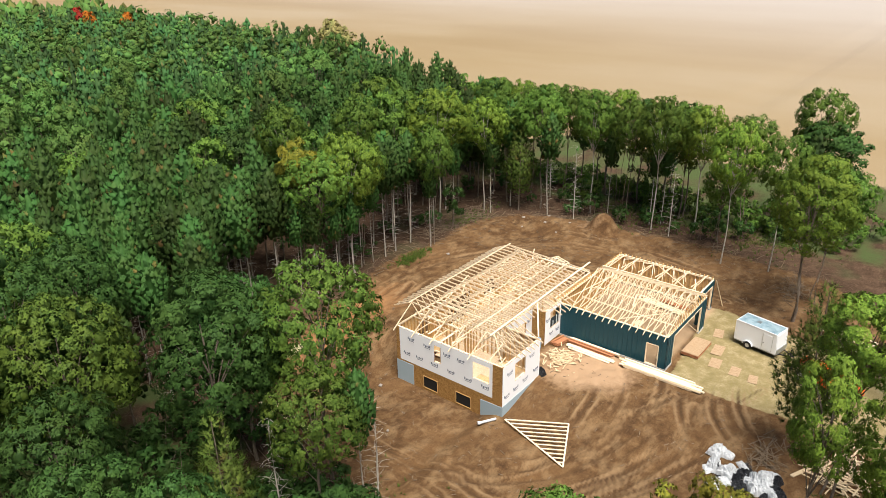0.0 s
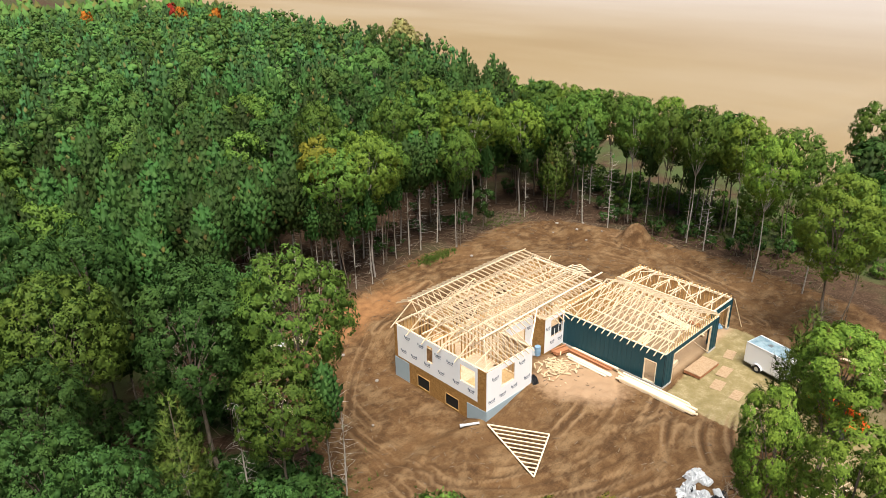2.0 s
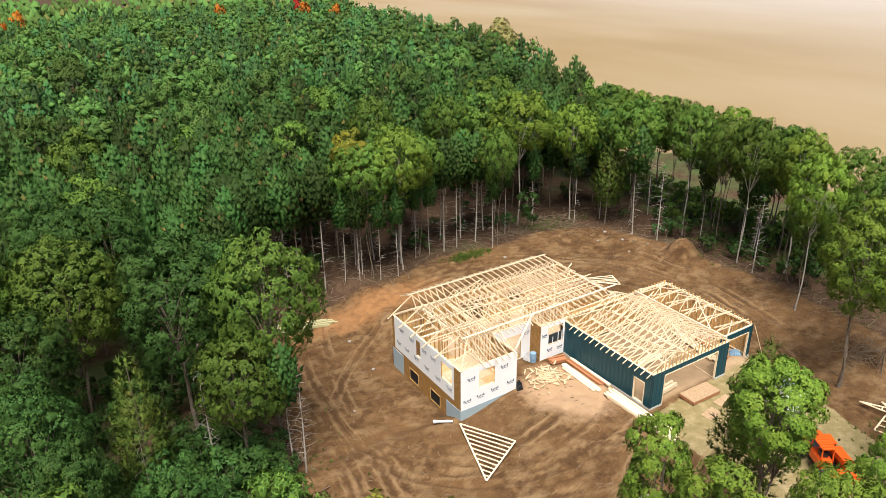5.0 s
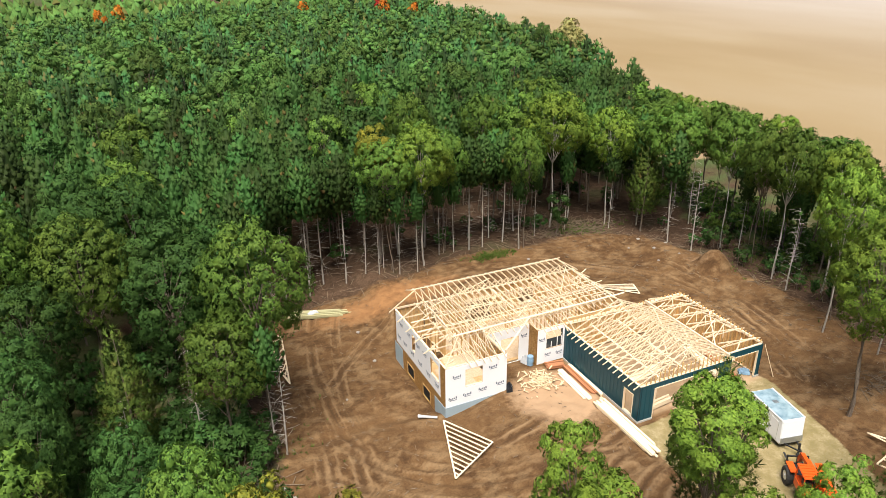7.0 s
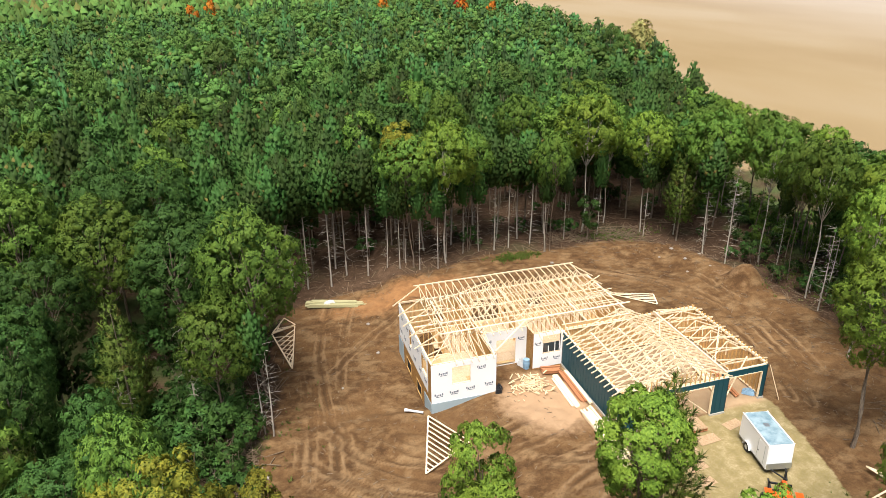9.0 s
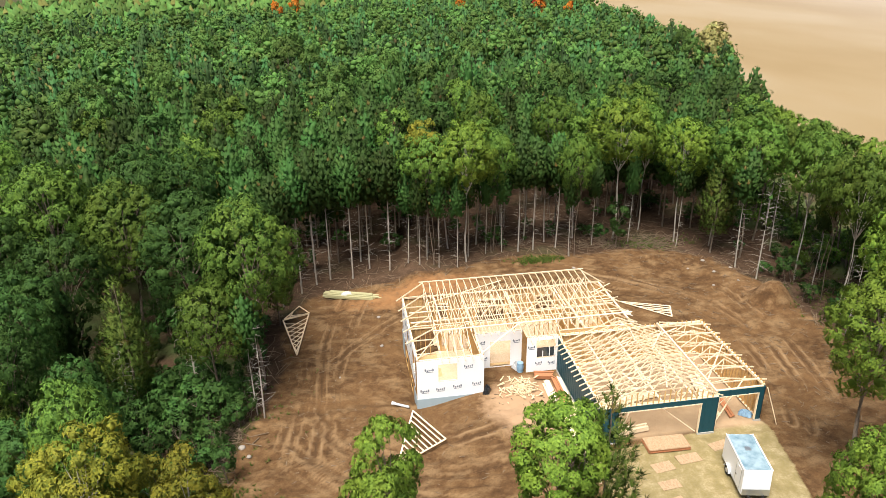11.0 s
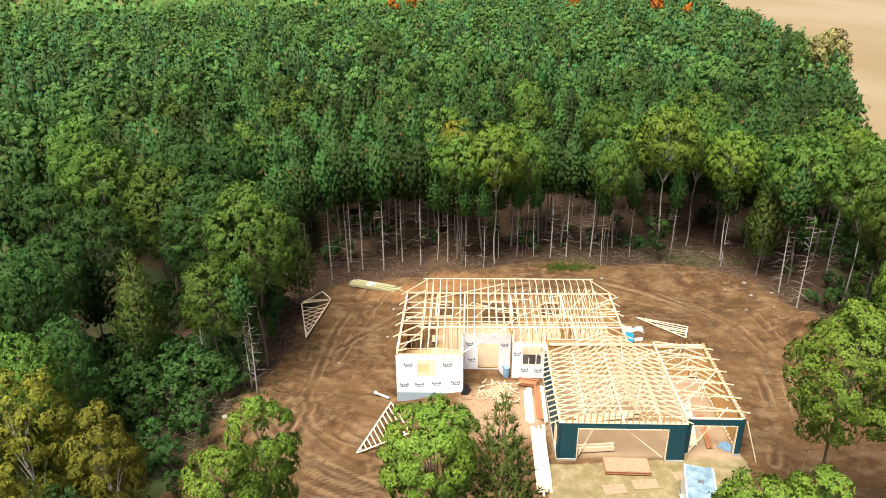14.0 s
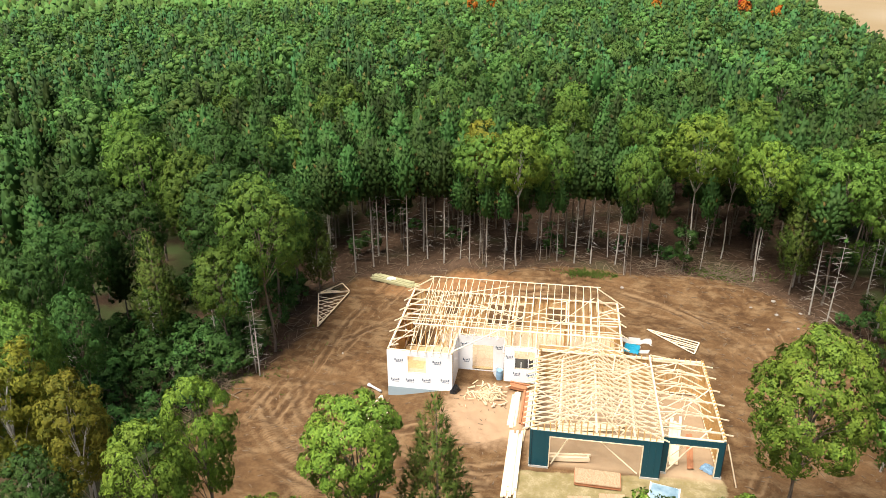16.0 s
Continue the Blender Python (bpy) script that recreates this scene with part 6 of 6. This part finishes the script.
timber_stack("beam_stack", "long pale laminated beams stacked beside the garage wall", 10.9, -5.0, 10.85, -11.0, 6, 3, LUMBER, 3, (0.16, 0.10), 0.7, 0.0)
timber_stack("board_stack", "red-brown boards stacked along the teal wall", 11.35, 0.6, 11.25, -3.6, 3, 3, RED_WOOD, 4, (0.16, 0.07), 0.25, 0.0)
timber_stack("board_stack", "pale boards stacked along the teal wall", 11.72, 0.4, 11.66, -3.9, 2, 4, LUMBER, 5, (0.14, 0.06), 0.3, 0.0)
timber_stack("board_stack", "pale boards laid beside the scrap pile", 10.55, 0.2, 10.45, -3.9, 4, 2, LUMBER, 6, (0.16, 0.06), 0.5, 0.0)
timber_stack("board_stack", "short loose offcut boards at the end of the stack", 11.5, -4.2, 11.4, -6.0, 3, 1, LUMBER_PILE, 7, (0.14, 0.05), 0.5, 0.0)
timber_stack("shingle_bundle", "reddish brown bundle wrapped beside the house wall", 9.9, 1.25, 11.4, 0.95, 5, 3, RED_WOOD, 8, (0.15, 0.09), 0.12, 0.0)
timber_stack("treated_stack", "greenish treated timbers stacked at the wood's edge", -6.9, 21.9, -1.7, 20.1, 7, 3, TREATED, 9, (0.16, 0.12), 0.8)
timber_stack("garage_timber", "pale bundle of long boards inside the garage door", 13.35, -7.0, 16.1, -6.7, 4, 3, LUMBER, 10, (0.16, 0.11), 0.2, 0.0)
timber_stack("garage_timber", "loose boards on the garage floor", 21.8, -6.3, 22.7, -1.2, 4, 2, LUMBER, 11, (0.2, 0.06), 0.6, 0.0)
timber_stack("garage_timber", "pale boards across the garage floor", 14.0, -3.5, 18.5, -2.8, 4, 2, LUMBER, 12, (0.2, 0.06), 0.6, 0.0)
timber_stack("garage_timber", "reddish boards on the garage floor", 23.0, -6.6, 23.4, -3.0, 2, 2, RED_WOOD, 14, (0.2, 0.06), 0.3, 0.0)
timber_stack("plank_pile", "weathered planks beside the white plastic heap", 5.0, -19.3, 8.2, -20.8, 3, 1, LUMBER_PILE, 13, (0.25, 0.06), 0.3)

# sheets
t = thing("panel_stack", "stack of brown strand-board sheets on the pad", "board stack", pose(16.65, -8.85, 0.0, 0, 0, -1.5))
for k in range(11):
    o = random.Random(k)
    part("sheet", Solid().box(-1.5 + o.uniform(-0.05, 0.05), 1.5 + o.uniform(-0.05, 0.05), -0.7 + o.uniform(-0.04, 0.04), 0.7 + o.uniform(-0.04, 0.04), 0.05 + k * 0.027, 0.074 + k * 0.027).mesh("sheet", SHEET_TAN if k > 8 else RED_WOOD), t)
for x, y, r, w, h in ((20.4, -9.5, 12, 1.5, 0.8), (17.6, -10.4, 5, 1.7, 0.9), (15.5, -10.9, 8, 1.5, 0.9), (15.2, -12.6, 6, 1.4, 0.8), (14.9, -14.1, 10, 1.2, 0.7)):
    lone("loose_sheet", bevelled_box("loose_sheet", (w, h, 0.025), SHEET_TAN, 0.004), "single tan board lying flat on the pad", "board", pose(x, y, ground_at(x, y) + 0.035, 0, 0, r), "loose sheets")

# scrap wood heap
def scatter_sticks(name, label, pts, mat, lengths, width, height, seed, tilt=0.25):
    rng = random.Random(seed)
    s = Solid()
    for x, y, z in pts:
        a, L = rng.uniform(0, 6.28), rng.uniform(*lengths)
        d = np.array((math.cos(a), math.sin(a), rng.uniform(-tilt, tilt))) * L / 2
        p = np.array((x, y, z))
        w = width * rng.uniform(0.6, 1.4)
        s.beam(p - d, p + d, w, height * rng.uniform(0.7, 1.3))
    ob = new(name, s.mesh(name, mat))
    return tagged(ob, label, "debris", kind="stuff")


R = random.Random(17)
pts = [(8.25 + R.gauss(0, 0.75), -0.35 + R.gauss(0, 0.7), 0.08 + abs(R.gauss(0, 0.12))) for _ in range(150)]
scatter_sticks("scrap_wood", "heap of pale lumber offcuts on the dry clay", pts, LUMBER_PILE, (0.15, 0.8), 0.075, 0.04, 18)
pts = [(-15.0 + R.gauss(0, 0.8), -1.3 + R.gauss(0, 0.5), 0) for _ in range(70)]
pts = [(x, y, ground_at(x, y) + 0.06 + 0.5 * max(0.0, 1 - math.hypot(x + 15, y + 1.3)) * R.random()) for x, y, _ in pts]
scatter_sticks("brush_pile", "heap of grey cut branches at the wood's edge", pts, TWIG, (0.5, 1.9), 0.045, 0.04, 21, 0.3)
pts = []
while len(pts) < 620:
    x, y = R.uniform(24, 40), R.uniform(-15, 24)
    d = inside_distance(CLEARING, np.array([x]), np.array([y]))[0]
    if -4 < d < 13 and not (x < 26.5 and y < 13):
        pts.append((x, y, ground_at(x, y) + 0.05))
scatter_sticks("twig_debris", "broken twigs and bark scattered over churned soil", pts, TWIG, (0.1, 0.7), 0.035, 0.03, 19, 0.12)
pts = []
while len(pts) < 900:
    x, y = R.uniform(-16, 46), R.uniform(-10, 34)
    d = inside_distance(CLEARING, np.array([x]), np.array([y]))[0]
    if -9 < d < 1.0:
        pts.append((x, y, ground_at(x, y) + 0.08))
scatter_sticks("forest_litter", "fallen grey branches on the wood floor", pts, TWIG, (0.4, 2.0), 0.04, 0.035, 20, 0.2)
pts = []
while len(pts) < 330:
    x, y = R.uniform(-11, 10), R.uniform(-16, 22)
    if inside_distance(CLEARING, np.array([x]), np.array([y]))[0] > 1 and not (-0.6 < x and 11 > y > -0.6):
        pts.append((x, y, ground_at(x, y) + 0.03))
scatter_sticks("soil_litter", "small chips and roots lying on the worked soil", pts, TWIG, (0.08, 0.5), 0.04, 0.03, 22, 0.1)
for cx, cy, n, rad in ((-15.6, -1.4, 70, 1.1), (-16.6, -4.6, 60, 1.1), (31.5, 26.0, 150, 1.8), (25.0, 26.5, 110, 1.7), (33.5, -12.5, 80, 1.3), (6.0, -17.6, 70, 1.0)):
    pts = [(cx + R.gauss(0, rad), cy + R.gauss(0, rad * 0.6), ground_at(cx, cy) + abs(R.gauss(0, 0.35))) for _ in range(n)]
    scatter_sticks("brush_pile", "tangled heap of cut grey brush", pts, TWIG, (0.6, 2.0), 0.04, 0.035, int(cx * 3 + 200), 0.4)
pts = [(7.4 + R.gauss(0, 1.5), -22.0 + R.gauss(0, 1.0), 0.1 + abs(R.gauss(0, 0.18))) for _ in range(60)]
scatter_sticks("truss_offcuts", "heap of broken truss pieces beside the pad", pts, LUMBER_PILE, (0.9, 3.0), 0.1, 0.05, 24, 0.12)
for k, (x, y, r) in enumerate(((25.6, -18.6, 20), (26.6, -19.0, 70), (25.0, -19.4, 45), (26.2, -18.2, 110))):
    q = Matrix.Rotation(radians(r), 3, "Z")
    c = [tuple(Vector((x, y, 0)) + q @ Vector(v)) for v in ((-1.9, -0.6, 0), (-1.9, 0.6, 0), (1.9, 0, 0))]
    flat_truss("spare_truss", "small spare truss dropped in the grass beside the pad", [(a, b, 0.1 + 0.12 * k) for a, b, _ in c], 5)

# grass by the wood's edge, tufts on the pad
def grass(name, label, pts, size, seed):
    rng = np.random.default_rng(seed)
    p = np.array(pts)
    v, f = spikes(p, np.tile((0.0, 0.0, 1.0), (len(p), 1)), rng.uniform(0.5, 1.3, len(p)) * size, 0.05, 7, rng, 0.6)
    tagged(new(name, array_mesh(name, v, f, GRASS_MAT)), label, "grass", kind="stuff")


pts = []
for cx, cy, rx, ry, n in ((16.6, 23.3, 2.2, 0.7, 420), (30.5, 26.0, 4, 1.5, 300), (45, 8, 4, 6, 700), (45, -6, 4, 5, 500), (-16, 3, 4, 6, 500), (2.0, -23.5, 4.0, 1.6, 400), (24, -21.5, 3, 2.5, 500), (-13.5, -9, 2, 4, 200)):
    for _ in range(n):
        x, y = R.gauss(cx, rx * 0.6), R.gauss(cy, ry * 0.6)
        pts.append((x, y, ground_at(x, y)))
grass("grass_tufts", "rough green grass tufts along the clearing edge", pts, 0.34, 51)

# ---- plastic, barrel, pipe, stones ----
def crumpled(name, label, x, y, w, h, rise, mat, seed, category="plastic sheet", group=""):
    """A heaped, creased sheet."""
    rng = np.random.default_rng(seed)
    n = 16
    u, v = np.meshgrid(np.linspace(-1, 1, n), np.linspace(-1, 1, n))
    d = np.clip(1 - u ** 2, 0, 1) * np.clip(1 - v ** 2, 0, 1)
    z = rise * (0.15 + d ** 0.6 * (0.5 + 0.5 * rng.random((n, n)))) * (d > 0) + 0.02
    xs, ys = u * w / 2 + rng.normal(size=u.shape) * w * 0.03, v * h / 2 + rng.normal(size=u.shape) * h * 0.03
    verts = np.stack([xs.ravel(), ys.ravel(), z.ravel()], 1)
    i, j = np.meshgrid(np.arange(n - 1), np.arange(n - 1))
    a = (j * n + i).ravel()
    ob = lone(name, array_mesh(name, verts, np.stack([a, a + 1, a + n + 1, a + n], 1), mat), label, category, pose(x, y, ground_at(x, y) + 0.02, 0, 0, seed * 37 % 180), group)
    ob.modifiers.new("thick", "SOLIDIFY").thickness = 0.015
    return ob


R2 = random.Random(77)
for k in range(34):
    x, y = 3.1 + R2.gauss(0, 0.75), -17.1 + R2.uniform(-2.3, 2.3)
    w, h, r = R2.uniform(0.7, 1.5), R2.uniform(0.5, 1.1), R2.uniform(0.25, 0.75)
    if k % 3 == 1:
        crumpled("black_sheet", "crumpled black plastic among the white wrapping", x, y, w * 0.8, h, r, PLASTIC_BLACK, 70 + k, group="plastic heap")
    else:
        crumpled("plastic_sheet", "crumpled white plastic wrapping heaped on the soil", x, y, w, h, r, PLASTIC_WHITE, 120 + k, group="plastic heap")
crumpled("blue_tarp", "bright blue tarp on the back patio slab", 20.1, 8.5, 1.5, 1.3, 0.15, TARP_BLUE, 80, "tarp")
crumpled("wrap_scrap", "scrap of white wrap hanging by the porch wall", 8.75, 2.75, 0.7, 0.5, 0.7, PLASTIC_WHITE, 81)
crumpled("black_sheet", "strip of black membrane at the wall corner", 5.6, -0.1, 0.5, 0.9, 0.6, PLASTIC_BLACK, 82)
crumpled("wrap_scrap", "white wrap lying on the treated timbers", -4.9, 21.2, 1.1, 0.5, 0.35, PLASTIC_WHITE, 83).location.z += 0.38
crumpled("wrap_scrap", "pale blue wrap in the garage bay", 24.2, -6.4, 0.7, 0.9, 0.4, TUB_BLUE, 84)
lone("patio_slab", bevelled_box("patio_slab", (3.2, 3.6, 0.14), CONCRETE, 0.02), "pale concrete patio slab behind the house", "slab", pose(20.4, 8.9, -0.12), kind="structure")

bm = bmesh.new()
for zc, r in ((0.0, 0.27), (0.28, 0.295), (0.56, 0.27)):
    bmesh.ops.create_cone(bm, cap_ends=True, segments=20, radius1=r, radius2=r * 0.98, depth=0.29, matrix=Matrix.Translation((0, 0, zc + 0.15)))
lone("barrel", from_bm("barrel", bm, TUB_BLUE), "blue-grey plastic barrel standing by the porch wall", "barrel", pose(8.95, 2.3, -0.1))
bm = bmesh.new()
bmesh.ops.create_cone(bm, cap_ends=True, segments=14, radius1=0.1, radius2=0.1, depth=1.35, matrix=Matrix.Rotation(radians(90), 4, "X"))
bmesh.ops.create_cone(bm, cap_ends=True, segments=14, radius1=0.15, radius2=0.13, depth=0.28, matrix=Matrix.Translation((0, 0.7, 0)) @ Matrix.Rotation(radians(90), 4, "X"))
lone("drain_pipe", from_bm("drain_pipe", bm, PLASTIC_WHITE), "white drain pipe lying at the house corner", "pipe", pose(-1.25, 0.45, ground_at(-1.25, 0.45) + 0.13, 0, 0, 59))


def stone(seed, size):
    bm = bmesh.new()
    bmesh.ops.create_icosphere(bm, subdivisions=2, radius=size)
    rng = random.Random(seed)
    for v in bm.verts:
        v.co *= 0.8 + 0.35 * noise.noise(v.co * 2.0 / size + Vector((seed, 0, 0)))
        v.co.z *= 0.6
    return from_bm("stone", bm, STONE, True)


STONES = [stone(k, 0.24) for k in range(3)]
for x, y, s in [(-1.9, 16.0, 1.0), (-2.0, 11.0, 0.9), (-6.0, 6.5, 0.6), (33.0, 14.5, 0.8), (34.2, 16.8, 1.0), (35.4, 14.0, 0.7), (32.4, 19.0, 0.7), (36.6, 17.6, 0.9), (-13.4, -2.6, 1.4), (-12.8, -3.6, 1.0), (34.8, 20.3, 1.2), (20.0, 21.0, 1.0)]:
    ob = lone("stone", STONES[int(abs(x * 7)) % 3], "pale rounded field stone lying on the soil", "stone", pose(x, y, ground_at(x, y) + 0.04, 0, 0, x * 40), "field stones")
    ob.scale = (s, s, s)
